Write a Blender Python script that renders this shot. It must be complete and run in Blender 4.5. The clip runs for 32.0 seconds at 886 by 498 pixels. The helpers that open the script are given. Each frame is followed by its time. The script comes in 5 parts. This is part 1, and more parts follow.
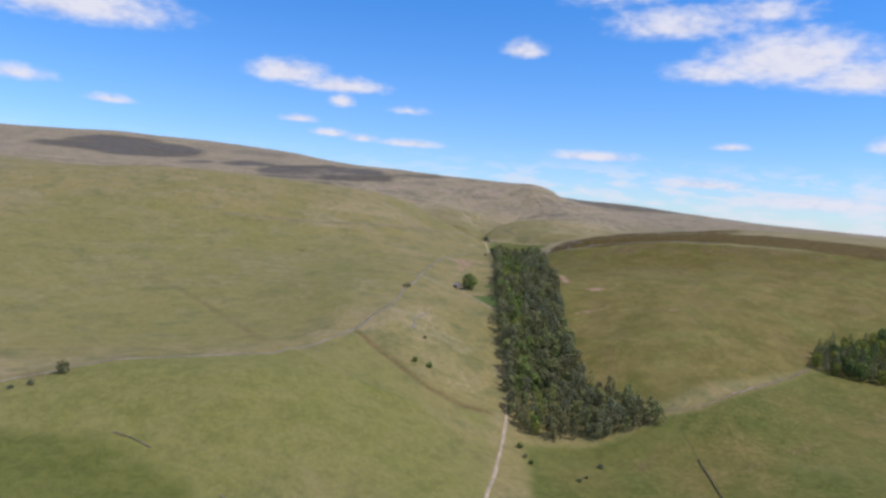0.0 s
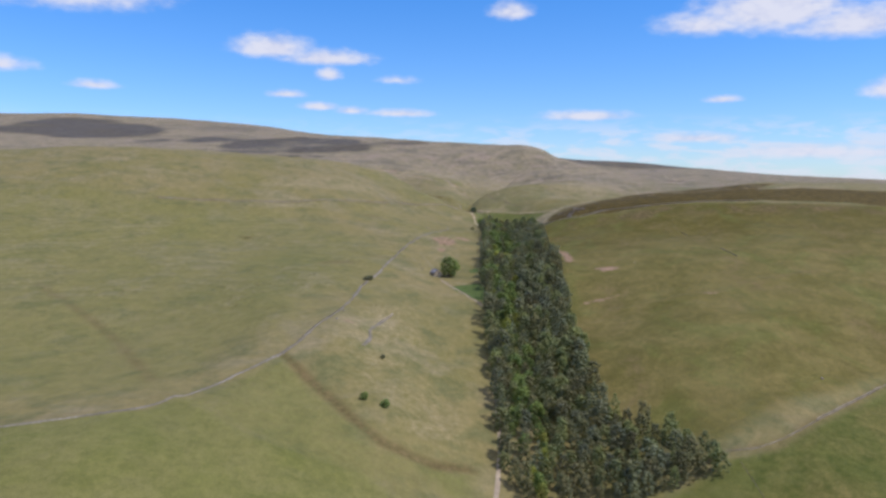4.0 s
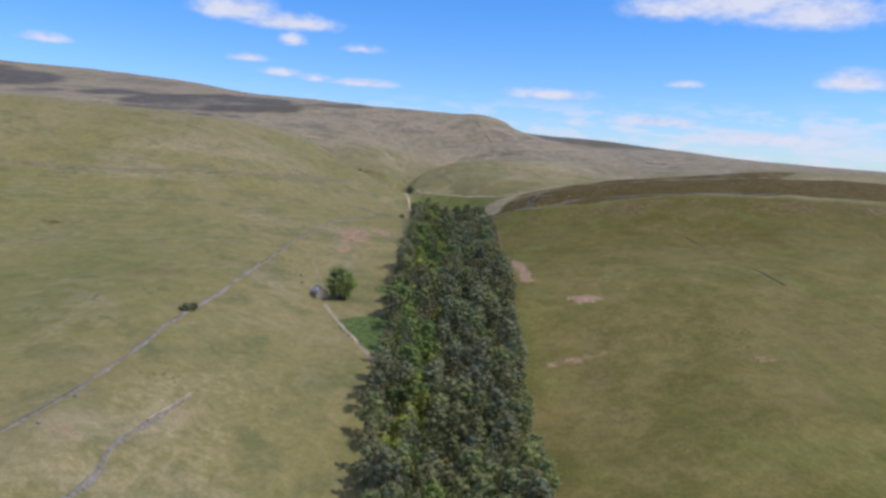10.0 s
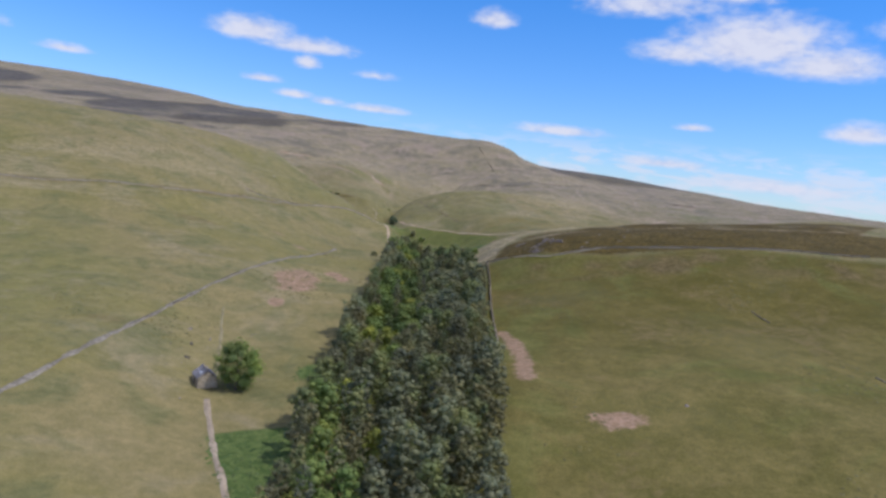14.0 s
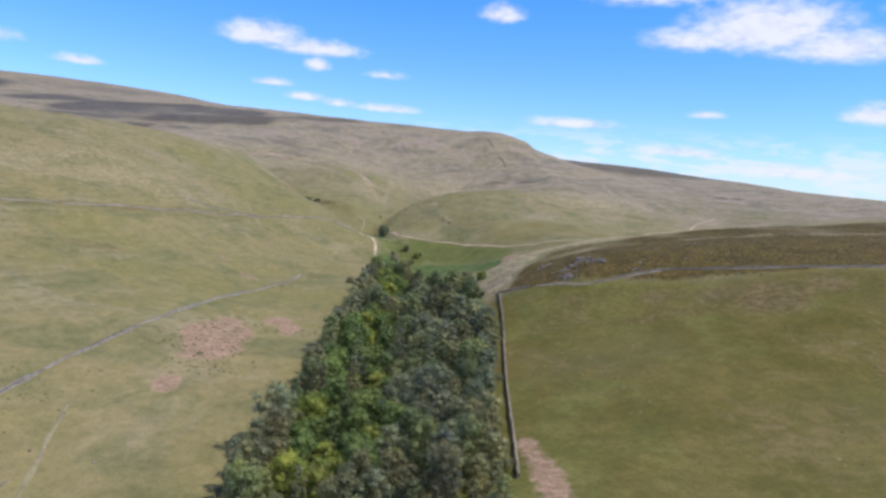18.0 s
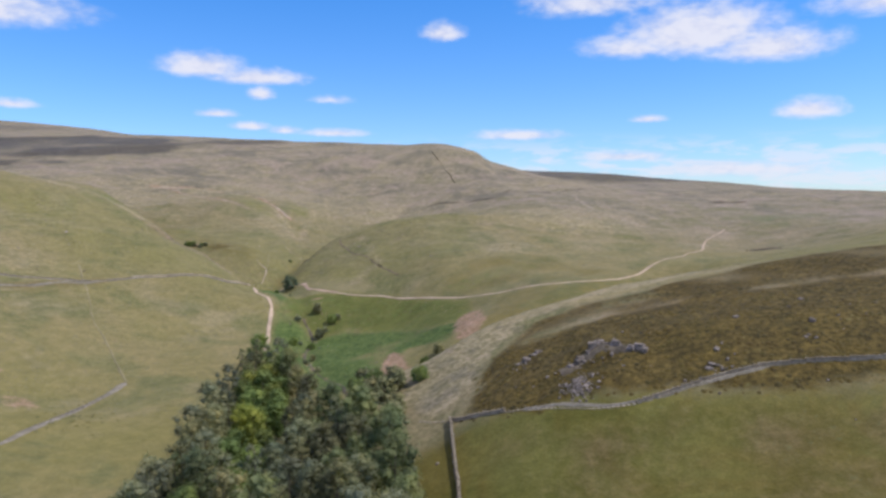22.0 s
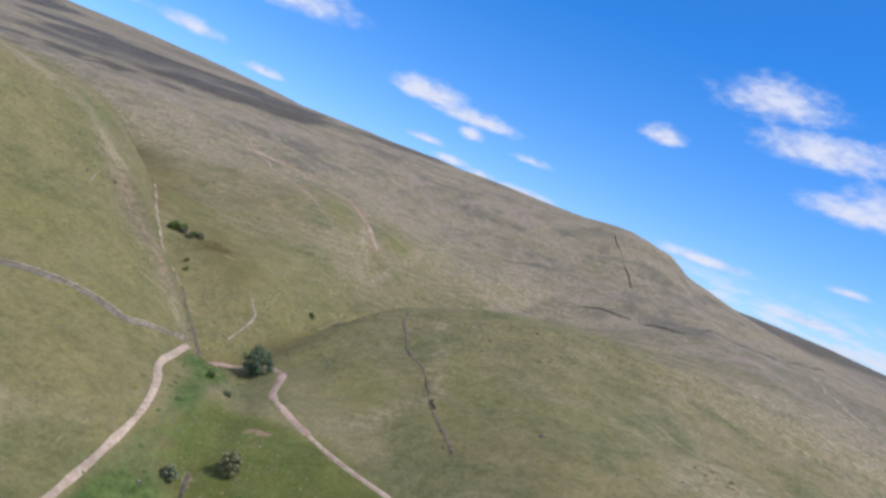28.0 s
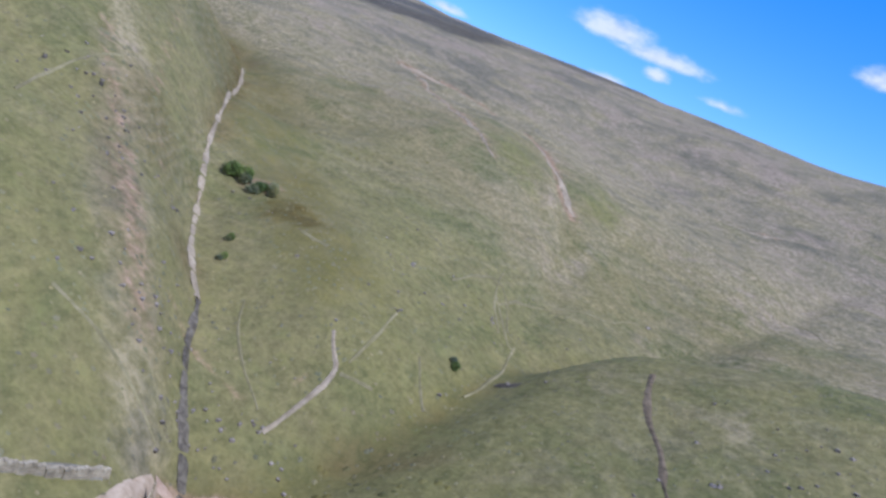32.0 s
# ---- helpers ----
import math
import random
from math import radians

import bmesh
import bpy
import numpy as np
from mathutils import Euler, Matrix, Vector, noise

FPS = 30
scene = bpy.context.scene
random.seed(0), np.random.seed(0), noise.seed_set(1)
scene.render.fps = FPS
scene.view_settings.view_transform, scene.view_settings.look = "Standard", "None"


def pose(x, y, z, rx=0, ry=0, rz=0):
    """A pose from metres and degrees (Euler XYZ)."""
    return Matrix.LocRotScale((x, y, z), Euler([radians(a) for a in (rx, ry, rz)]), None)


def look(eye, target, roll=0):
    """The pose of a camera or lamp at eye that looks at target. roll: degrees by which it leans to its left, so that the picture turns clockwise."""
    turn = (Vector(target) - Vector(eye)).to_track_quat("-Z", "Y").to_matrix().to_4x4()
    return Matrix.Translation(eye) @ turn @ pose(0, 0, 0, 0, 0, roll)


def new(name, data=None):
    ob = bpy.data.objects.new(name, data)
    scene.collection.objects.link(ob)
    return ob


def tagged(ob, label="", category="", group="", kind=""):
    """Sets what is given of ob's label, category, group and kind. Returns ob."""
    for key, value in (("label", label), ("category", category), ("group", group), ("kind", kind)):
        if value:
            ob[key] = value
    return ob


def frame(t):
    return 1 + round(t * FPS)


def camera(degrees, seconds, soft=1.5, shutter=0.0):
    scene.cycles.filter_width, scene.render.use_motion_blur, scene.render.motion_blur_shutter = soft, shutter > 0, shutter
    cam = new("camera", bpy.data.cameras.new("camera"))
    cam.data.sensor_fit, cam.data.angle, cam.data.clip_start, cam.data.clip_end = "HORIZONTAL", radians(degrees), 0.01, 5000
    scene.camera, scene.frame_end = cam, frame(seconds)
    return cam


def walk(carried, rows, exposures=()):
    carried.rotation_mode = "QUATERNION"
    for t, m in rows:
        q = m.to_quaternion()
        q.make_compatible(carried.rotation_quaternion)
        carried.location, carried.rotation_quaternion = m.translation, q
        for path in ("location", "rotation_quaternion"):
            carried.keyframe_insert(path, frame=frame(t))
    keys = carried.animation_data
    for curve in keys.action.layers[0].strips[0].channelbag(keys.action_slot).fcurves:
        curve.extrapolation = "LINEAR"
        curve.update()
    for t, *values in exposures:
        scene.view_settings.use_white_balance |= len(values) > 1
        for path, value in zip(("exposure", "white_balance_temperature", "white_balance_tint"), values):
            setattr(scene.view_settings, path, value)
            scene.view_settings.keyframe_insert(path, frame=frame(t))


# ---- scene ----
cam = camera(64.0, 32.0, soft=2.9)
PATH = [
    (0, (-17.40, -128.52, 98.95), (-18.02, -28.68, 93.42), 3.66),
    (0.5, (-15.50, -114.35, 99.51), (-16.45, -14.53, 93.72), 1.99),
    (1, (-13.66, -100.80, 100.23), (-14.82, -1.08, 92.90), 2.81),
    (1.5, (-12.06, -87.03, 100.78), (-13.24, 12.70, 93.59), 1.83),
    (2, (-10.46, -72.98, 100.77), (-11.54, 26.71, 92.97), 1.98),
    (2.5, (-8.60, -58.35, 100.40), (-9.30, 41.32, 92.41), 0.02),
    (4.5, (0.51, 0.17, 99.52), (1.31, 99.64, 89.26), 1.00),
    (5, (2.99, 14.63, 99.39), (4.51, 114.31, 91.57), 5.93),
    (5.5, (4.93, 27.97, 99.66), (7.32, 127.65, 91.98), 3.65),
    (6, (7.11, 41.60, 99.74), (10.14, 141.18, 91.08), 2.09),
    (6.5, (9.63, 55.13, 99.94), (12.22, 154.65, 90.46), 3.23),
    (7, (12.27, 68.54, 99.99), (14.41, 168.07, 90.54), 1.96),
    (7.5, (14.66, 81.87, 99.99), (16.99, 181.33, 89.84), 1.32),
    (8, (17.15, 95.33, 99.78), (19.73, 194.70, 88.86), 1.24),
    (8.5, (19.82, 108.46, 99.52), (22.47, 207.79, 88.28), 0.41),
    (9, (22.30, 121.87, 99.08), (25.54, 221.15, 87.55), -1.05),
    (9.5, (24.68, 135.49, 99.13), (28.69, 234.60, 86.45), -0.13),
    (10, (26.82, 149.64, 98.38), (32.54, 248.57, 84.96), 2.88),
    (10.5, (29.33, 163.51, 97.61), (37.41, 262.44, 85.46), 10.15),
    (11, (32.06, 176.70, 97.35), (39.51, 275.71, 85.44), 9.45),
    (11.5, (34.44, 189.99, 97.36), (41.28, 288.79, 83.52), 2.52),
    (12, (36.66, 203.13, 97.26), (43.53, 302.31, 86.54), 8.16),
    (12.5, (38.59, 215.94, 97.08), (44.79, 315.20, 86.69), 12.14),
    (13, (40.25, 228.64, 97.03), (46.34, 327.81, 85.70), 9.00),
    (13.5, (41.98, 241.04, 97.13), (47.23, 340.47, 87.87), 10.38),
    (14, (43.60, 252.93, 97.30), (48.75, 352.35, 87.85), 6.04),
    (14.5, (45.22, 265.51, 97.30), (50.30, 364.82, 86.78), 2.99),
    (15, (47.10, 277.66, 97.25), (51.55, 377.20, 88.80), 2.02),
    (15.5, (48.55, 289.39, 97.33), (52.72, 388.88, 88.20), 3.84),
    (17.5, (54.46, 338.63, 98.64), (57.31, 437.64, 84.87), 5.57),
    (18, (55.72, 352.60, 99.16), (58.70, 452.06, 89.14), 3.98),
    (18.5, (56.96, 367.20, 99.63), (60.65, 466.65, 89.84), 5.01),
    (19, (57.83, 382.03, 100.05), (62.07, 481.41, 89.73), 12.15),
    (19.5, (59.18, 396.87, 100.50), (62.47, 496.60, 93.95), -5.33),
    (20, (60.80, 411.80, 101.12), (64.32, 511.61, 96.08), -17.82),
    (20.5, (63.02, 426.77, 101.46), (67.76, 526.43, 94.72), -27.35),
    (21, (65.71, 442.07, 101.69), (78.43, 540.90, 93.31), -9.46),
    (21.5, (68.71, 456.51, 101.68), (89.85, 554.13, 96.90), 28.04),
    (22, (71.25, 470.95, 101.61), (80.09, 570.29, 94.35), -0.11),
    (22.5, (73.25, 485.03, 101.74), (83.64, 584.10, 92.95), 6.09),
    (23, (75.12, 498.53, 101.96), (85.56, 597.65, 93.76), 11.05),
    (23.5, (77.35, 511.31, 102.44), (85.12, 610.54, 92.82), 3.48),
    (24, (79.10, 524.76, 102.77), (86.03, 623.91, 91.76), 2.80),
    (24.5, (81.02, 538.44, 103.46), (88.67, 637.34, 90.79), 9.64),
    (25, (83.00, 552.30, 103.72), (90.28, 651.25, 91.21), 15.81),
    (25.5, (84.58, 567.14, 103.83), (91.82, 666.22, 92.42), 20.72),
    (26, (85.38, 582.10, 103.99), (89.34, 681.88, 98.68), 31.42),
    (26.5, (85.00, 596.52, 104.63), (80.72, 696.39, 107.59), 31.80),
    (28.5, (79.07, 649.34, 106.08), (62.01, 747.82, 102.68), 18.00),
    (29, (75.77, 662.30, 106.51), (56.51, 760.38, 103.42), 16.83),
    (29.5, (72.17, 674.94, 107.11), (51.84, 772.85, 106.51), 25.85),
    (30, (67.67, 688.44, 107.89), (39.16, 784.08, 101.53), 17.05),
    (30.5, (62.92, 700.26, 108.00), (32.80, 794.33, 92.38), 9.87),
    (31, (59.16, 712.16, 106.76), (29.53, 806.30, 90.66), 21.06),
    (31.5, (54.91, 724.37, 104.79), (23.86, 817.73, 86.93), 22.70),
    (32, (49.79, 736.43, 103.25), (18.18, 829.38, 84.26), 23.52),
]
# seconds, stops, white balance in kelvin, tint
EXPOSURES = [(0, -0.04, 6420, 11), (6, -0.10, 6120, 11), (12, -0.12, 6050, 11), (15, -0.13, 6080, 11), (17.5, 0.11, 6120, 11), (19, 0.21, 6100, 10), (20.5, 0.13, 6180, 10), (22, 0.03, 6340, 10), (24, 0.0, 6280, 9), (26, -0.02, 6250, 9), (29, -0.05, 5880, 9), (31, 0.05, 5680, 9), (32, 0.06, 5390, 9)]
walk(cam, [(t, look(eye, target, roll)) for t, eye, target, roll in PATH], EXPOSURES)

# ---- light ----
SUN_AZ, SUN_EL = 106.0, 55.0          # degrees from +y towards +x, and above the horizon
sun = new("sun", bpy.data.lights.new("sun", "SUN"))
sun.data.energy, sun.data.angle, sun.data.color = 3.3, radians(0.5), (1.0, 0.945, 0.85)
sun.matrix_world = look((0, 0, 0), (-math.sin(radians(SUN_AZ)) * math.cos(radians(SUN_EL)),
                                    -math.cos(radians(SUN_AZ)) * math.cos(radians(SUN_EL)), -math.sin(radians(SUN_EL))))
world = bpy.data.worlds.new("sky")
scene.world = world
world.use_nodes = True


class Nodes:
    """Short hand for building node trees."""

    def __init__(self, tree):
        self.tree = tree
        tree.nodes.clear()

    def add(self, kind, **values):
        node = self.tree.nodes.new(kind)
        for key, value in values.items():
            setattr(node, key, value)
        return node

    def link(self, a, b):
        self.tree.links.new(a, b)

    def put(self, socket, value):
        if isinstance(value, bpy.types.NodeSocket):
            self.link(value, socket)
        else:
            socket.default_value = value

    def math(self, op, a, b=0.0, c=0.0, clamp=False):
        node = self.add("ShaderNodeMath", operation=op, use_clamp=clamp)
        for i, v in enumerate((a, b, c)):
            self.put(node.inputs[i], v)
        return node.outputs[0]

    def vec(self, op, a, b=(0, 0, 0), scale=None):
        node = self.add("ShaderNodeVectorMath", operation=op)
        self.put(node.inputs[0], a)
        self.put(node.inputs[1], b)
        if scale is not None:
            self.put(node.inputs["Scale"], scale)
        return node.outputs["Value"] if op in ("DOT_PRODUCT", "LENGTH", "DISTANCE") else node.outputs["Vector"]

    def ramp(self, x, low, high, to_low=0.0, to_high=1.0, smooth=True):
        node = self.add("ShaderNodeMapRange", interpolation_type="SMOOTHSTEP" if smooth else "LINEAR")
        for i, v in enumerate((x, low, high, to_low, to_high)):
            self.put(node.inputs[i], v)
        return node.outputs[0]

    def noise(self, vector, scale, detail=4.0, rough=0.55, distort=0.0):
        node = self.add("ShaderNodeTexNoise")
        self.put(node.inputs["Vector"], vector)
        for key, v in (("Scale", scale), ("Detail", detail), ("Roughness", rough), ("Distortion", distort)):
            self.put(node.inputs[key], v)
        return node.outputs[0]

    def mix(self, factor, a, b, blend="MIX"):
        node = self.add("ShaderNodeMix", data_type="RGBA", blend_type=blend)
        self.put(node.inputs[0], factor)
        self.put(node.inputs[6], a if isinstance(a, bpy.types.NodeSocket) else (*a, 1))
        self.put(node.inputs[7], b if isinstance(b, bpy.types.NodeSocket) else (*b, 1))
        return node.outputs[2]


def build_sky():
    n = Nodes(world.node_tree)
    out, bg = n.add("ShaderNodeOutputWorld"), n.add("ShaderNodeBackground")
    sky = n.add("ShaderNodeTexSky", sky_type="NISHITA", sun_disc=False, sun_elevation=radians(SUN_EL),
                sun_rotation=radians(SUN_AZ), altitude=400.0, air_density=1.0, dust_density=0.15, ozone_density=3.0)
    way = n.add("ShaderNodeTexCoord").outputs["Generated"]
    sep = n.add("ShaderNodeSeparateXYZ")
    n.link(way, sep.inputs[0])
    x, y, z = sep.outputs
    az = n.math("MULTIPLY", n.math("ARCTAN2", x, y), 57.29578)
    el = n.math("MULTIPLY", n.math("ARCSINE", z), 57.29578)
    flat = n.add("ShaderNodeCombineXYZ")
    n.link(az, flat.inputs[0])
    n.link(n.math("MULTIPLY", el, 1.9), flat.inputs[1])
    wisp = n.noise(flat.outputs[0], 0.42, 5.0, 0.52, 0.3)
    puff = n.noise(flat.outputs[0], 1.1, 4.0, 0.52, 0.1)
    cover = None
    for c_az, c_el, half_w, half_h, thick in CLOUDS:
        u = n.math("DIVIDE", n.math("SUBTRACT", az, c_az), half_w)
        v = n.math("DIVIDE", n.math("SUBTRACT", el, c_el), half_h)
        v = n.math("MULTIPLY", v, n.ramp(v, -0.4, 0.0, 1.7, 1.0))      # flatter base
        far = n.math("SQRT", n.math("ADD", n.math("MULTIPLY", u, u), n.math("MULTIPLY", v, v)))
        body = n.math("MULTIPLY", n.ramp(far, 0.0, 1.5, 1.0, 0.0, False), thick)
        cover = body if cover is None else n.math("MAXIMUM", cover, body)
    lump = n.math("ADD", n.math("MULTIPLY", wisp, 0.62), n.math("MULTIPLY", puff, 0.38))
    raw = n.math("ADD", cover, n.math("MULTIPLY", n.math("SUBTRACT", lump, 0.5), 1.0))
    mask = n.math("MULTIPLY", n.ramp(raw, 0.08, 0.80), n.ramp(cover, 0.0, 0.22))
    # broken cloud along the horizon
    low = n.add("ShaderNodeCombineXYZ")
    n.link(n.math("MULTIPLY", az, 0.30), low.inputs[0])
    n.link(n.math("MULTIPLY", el, 1.25), low.inputs[1])
    bank = n.noise(low.outputs[0], 0.9, 6.0, 0.6, 0.3)
    bank_mask = n.math("MULTIPLY", n.ramp(bank, 0.44, 0.60), n.math("MULTIPLY", n.ramp(el, 5.2, 2.8), n.ramp(az, -8.0, 12.0, 0.35, 1.0)))
    shade = n.ramp(n.math("ADD", lump, n.math("MULTIPLY", raw, 0.2)), 0.42, 0.72)
    cloud = n.mix(shade, CLOUD_DIM, CLOUD_LIT)
    tint = n.mix(1.0, sky.outputs[0], SKY_TINT, "MULTIPLY")
    deep = n.mix(n.ramp(el, 2.0, 20.0, 0.0, 1.0, False), (0.80, 0.96, 1.18), (0.32, 0.92, 1.40))
    deep = n.mix(n.ramp(el, 24.0, 50.0), deep, (0.85, 1.0, 1.08))
    tint = n.mix(1.0, tint, deep, "MULTIPLY")
    col = n.mix(n.math("MULTIPLY", bank_mask, 0.6), tint, CLOUD_LIT)
    col = n.mix(n.math("MULTIPLY", mask, 0.96), col, cloud)
    # broken cumulus added over the unseen rest of the sky, as white fill light
    over = n.add("ShaderNodeCombineXYZ")
    up = n.math("MAXIMUM", z, 0.05)
    n.link(n.math("DIVIDE", x, up), over.inputs[0])
    n.link(n.math("DIVIDE", y, up), over.inputs[1])
    heap = n.noise(over.outputs[0], 1.3, 5.0, 0.55, 0.2)
    side = n.math("MAXIMUM", n.ramp(el, 33.0, 42.0), n.math("MULTIPLY", n.ramp(n.math("ABSOLUTE", az), 48.0, 60.0), n.ramp(el, 3.0, 8.0)))
    col = n.mix(n.math("MULTIPLY", n.ramp(heap, 0.40, 0.56), n.math("MULTIPLY", side, 0.9)), col, cloud)
    n.link(col, bg.inputs[0])
    bg.inputs[1].default_value = 0.122
    n.link(bg.outputs[0], out.inputs[0])


SKY_TINT = (0.95, 1.0, 1.12)
CLOUD_LIT, CLOUD_DIM = (6.6, 6.6, 7.4), (5.3, 5.5, 6.9)
# fair-weather cumulus: bearing, height, half width, half height in degrees, density
CLOUDS = [
    (-13.4, 9.7, 2.9, 1.15, 1.0), (-9.3, 9.1, 3.6, 0.8, 0.95), (-9.1, 7.9, 1.0, 0.65, 0.9), (-12.4, 6.35, 1.5, 0.42, 0.85),
    (-9.9, 5.45, 1.5, 0.42, 0.9), (-7.4, 5.2, 1.5, 0.4, 0.8), (-3.5, 5.05, 2.7, 0.42, 0.85), (-3.7, 7.6, 1.7, 0.45, 0.62),
    (11.2, 4.85, 3.6, 0.55, 0.9), (24.5, 11.9, 5.4, 2.3, 1.05), (29.6, 10.6, 4.4, 1.5, 0.95), (19.6, 11.2, 3.6, 1.1, 0.85),
    (16.5, 14.6, 5.2, 1.5, 0.82), (12.0, 17.2, 4.6, 1.9, 0.72), (22.5, 15.4, 4.2, 1.2, 0.7), (5.1, 12.7, 1.7, 0.95, 0.9),
    (32.2, 6.1, 2.2, 0.95, 0.95), (21.1, 5.9, 1.3, 0.38, 0.85), (-25.9, 6.4, 1.7, 0.45, 0.8), (-28.5, 12.6, 7.0, 1.9, 0.95),
    (-31.8, 7.4, 2.4, 0.7, 0.75), (19.6, 3.1, 3.6, 0.5, 0.8), (28.0, 2.0, 6.5, 0.9, 0.66), (-38.0, 7.5, 3.2, 0.55, 0.75), (36.5, 13.0, 4.0, 1.4, 0.8),
]

# ---- materials ----


def material(name, colour, rough=0.9):
    m = bpy.data.materials.new(name)
    m.use_nodes = True
    n = Nodes(m.node_tree)
    out, shader = n.add("ShaderNodeOutputMaterial"), n.add("ShaderNodeBsdfPrincipled")
    n.link(shader.outputs[0], out.inputs[0])
    n.put(shader.inputs["Base Color"], (*colour, 1))
    n.put(shader.inputs["Roughness"], rough)
    n.put(shader.inputs["Specular IOR Level"], 0.2)
    return m, n, shader


def bump(n, shader, height, strength, distance):
    node = n.add("ShaderNodeBump")
    n.put(node.inputs["Strength"], strength)
    n.put(node.inputs["Distance"], distance)
    n.link(height, node.inputs["Height"])
    n.link(node.outputs[0], shader.inputs["Normal"])


def ground_material():
    m, n, shader = material("moor_grass", (0.2, 0.19, 0.08), 0.95)
    pos = n.add("ShaderNodeNewGeometry").outputs["Position"]
    first, second, third = (n.add("ShaderNodeVertexColor", layer_name=s) for s in ("zones_a", "zones_b", "zones_c"))
    sa, sb, sc = (n.add("ShaderNodeSeparateColor") for _ in range(3))
    for layer, sep in ((first, sa), (second, sb), (third, sc)):
        n.link(layer.outputs[0], sep.inputs[0])
    lush, dry, heather = sa.outputs
    far = first.outputs[1]
    bare, pasture, rush = sb.outputs
    upland, terrace, brown = sc.outputs
    vivid = third.outputs[1]
    wide = n.noise(pos, 0.012, 5.0, 0.6)
    broad = n.noise(pos, 0.022, 6.0, 0.62, 0.8)
    patch = n.noise(pos, 0.05, 6.0, 0.66, 0.5)
    clump = n.noise(pos, 0.17, 6.0, 0.72, 0.6)
    tuft = n.noise(pos, 0.45, 5.0, 0.65)
    knot = n.noise(pos, 0.9, 4.0, 0.6, 0.4)
    fine = n.noise(pos, 2.2, 3.0, 0.6)
    soft = n.math("ADD", n.math("MULTIPLY", patch, 0.5), n.math("MULTIPLY", tuft, 0.5))

    def zone(value, sharp=2.2):
        shifted = n.math("ADD", value, n.math("MULTIPLY", n.math("SUBTRACT", soft, 0.5), 1.2))
        return n.math("MULTIPLY", n.ramp(shifted, 0.5 - 0.5 / sharp, 0.5 + 0.5 / sharp), n.ramp(value, 0.02, 0.2))

    low = n.mix(n.ramp(wide, 0.36, 0.64), GRASS_A, GRASS_B)
    # upland sward made greyer and bluer, as haze painted into the grass
    high = n.mix(n.ramp(wide, 0.36, 0.64), UPLAND_HAZE, UPLAND_HAZE_B)
    col = n.mix(upland, low, high)
    col = n.mix(n.math("MULTIPLY", n.ramp(broad, 0.50, 0.66), 0.55), col, GRASS_DRY)
    col = n.mix(n.math("MULTIPLY", n.ramp(patch, 0.54, 0.34), 0.75), col, GRASS_DEEP)
    # the grass lies over in the west wind
    lie = n.add("ShaderNodeMapping")
    n.link(pos, lie.inputs["Vector"])
    lie.inputs["Rotation"].default_value = (0, 0, radians(-14))
    lie.inputs["Scale"].default_value = (0.75, 1.0, 1.0)
    streak = n.noise(lie.outputs[0], 0.045, 6.0, 0.66, 0.6)
    stripe = n.noise(lie.outputs[0], 0.14, 6.0, 0.7, 1.0)
    band = n.math("ADD", n.math("MULTIPLY", streak, 0.55), n.math("MULTIPLY", stripe, 0.45))
    col = n.mix(zone(pasture, 1.6), col, n.mix(n.ramp(patch, 0.3, 0.7), PASTURE, PASTURE_B))
    col = n.mix(zone(vivid, 1.5), col, n.mix(n.ramp(clump, 0.3, 0.7), VIVID, VIVID_B))
    col = n.mix(n.math("MULTIPLY", zone(dry), 0.85), col, n.mix(n.ramp(tuft, 0.3, 0.7), DRY, DRY_B))
    # far moor grass paled and pinked, with distance haze put into its colour
    hazed = n.mix(n.ramp(band, 0.42, 0.60), MOOR_HAZE, MOOR_HAZE_B)
    col = n.mix(n.math("MULTIPLY", far, n.ramp(patch, 0.36, 0.52, 0.35, 0.92)), col, hazed)
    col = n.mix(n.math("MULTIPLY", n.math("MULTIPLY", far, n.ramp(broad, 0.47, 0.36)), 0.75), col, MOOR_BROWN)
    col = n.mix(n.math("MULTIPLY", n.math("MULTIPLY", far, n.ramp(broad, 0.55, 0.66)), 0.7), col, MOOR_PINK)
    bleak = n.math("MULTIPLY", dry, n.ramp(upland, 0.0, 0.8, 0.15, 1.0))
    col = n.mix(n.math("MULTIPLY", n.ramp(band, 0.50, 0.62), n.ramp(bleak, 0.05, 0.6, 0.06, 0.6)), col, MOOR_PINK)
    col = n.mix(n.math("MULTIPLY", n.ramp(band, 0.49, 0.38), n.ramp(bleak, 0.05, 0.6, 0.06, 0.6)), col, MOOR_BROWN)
    mottle = n.ramp(n.math("ADD", n.math("MULTIPLY", patch, 0.85), n.math("MULTIPLY", knot, 0.15)), 0.36, 0.64)
    col = n.mix(zone(rush, 1.6), col, n.mix(upland, n.mix(mottle, GOLD, GOLD_B), n.mix(mottle, RUSH, RUSH_B)))
    green = n.math("MULTIPLY", n.ramp(broad, 0.50, 0.62), n.ramp(rush, 0.3, 0.7, 0.0, 0.55))
    col = n.mix(green, col, n.mix(mottle, RUSH_GREEN, PASTURE))
    col = n.mix(n.math("MULTIPLY", n.math("MULTIPLY", n.ramp(broad, 0.46, 0.36), n.ramp(rush, 0.3, 0.7, 0.0, 0.5)), n.ramp(clump, 0.42, 0.58)), col, BROWN_B)
    col = n.mix(n.math("MULTIPLY", zone(brown, 1.8), 0.8), col, n.mix(n.ramp(tuft, 0.35, 0.65), BROWN, BROWN_B))
    # far heather tone, which also paints cloud shadows onto the hill
    heath_shade = n.mix(n.ramp(soft, 0.40, 0.60), HEATH_SHADE, HEATH_SHADE_B)
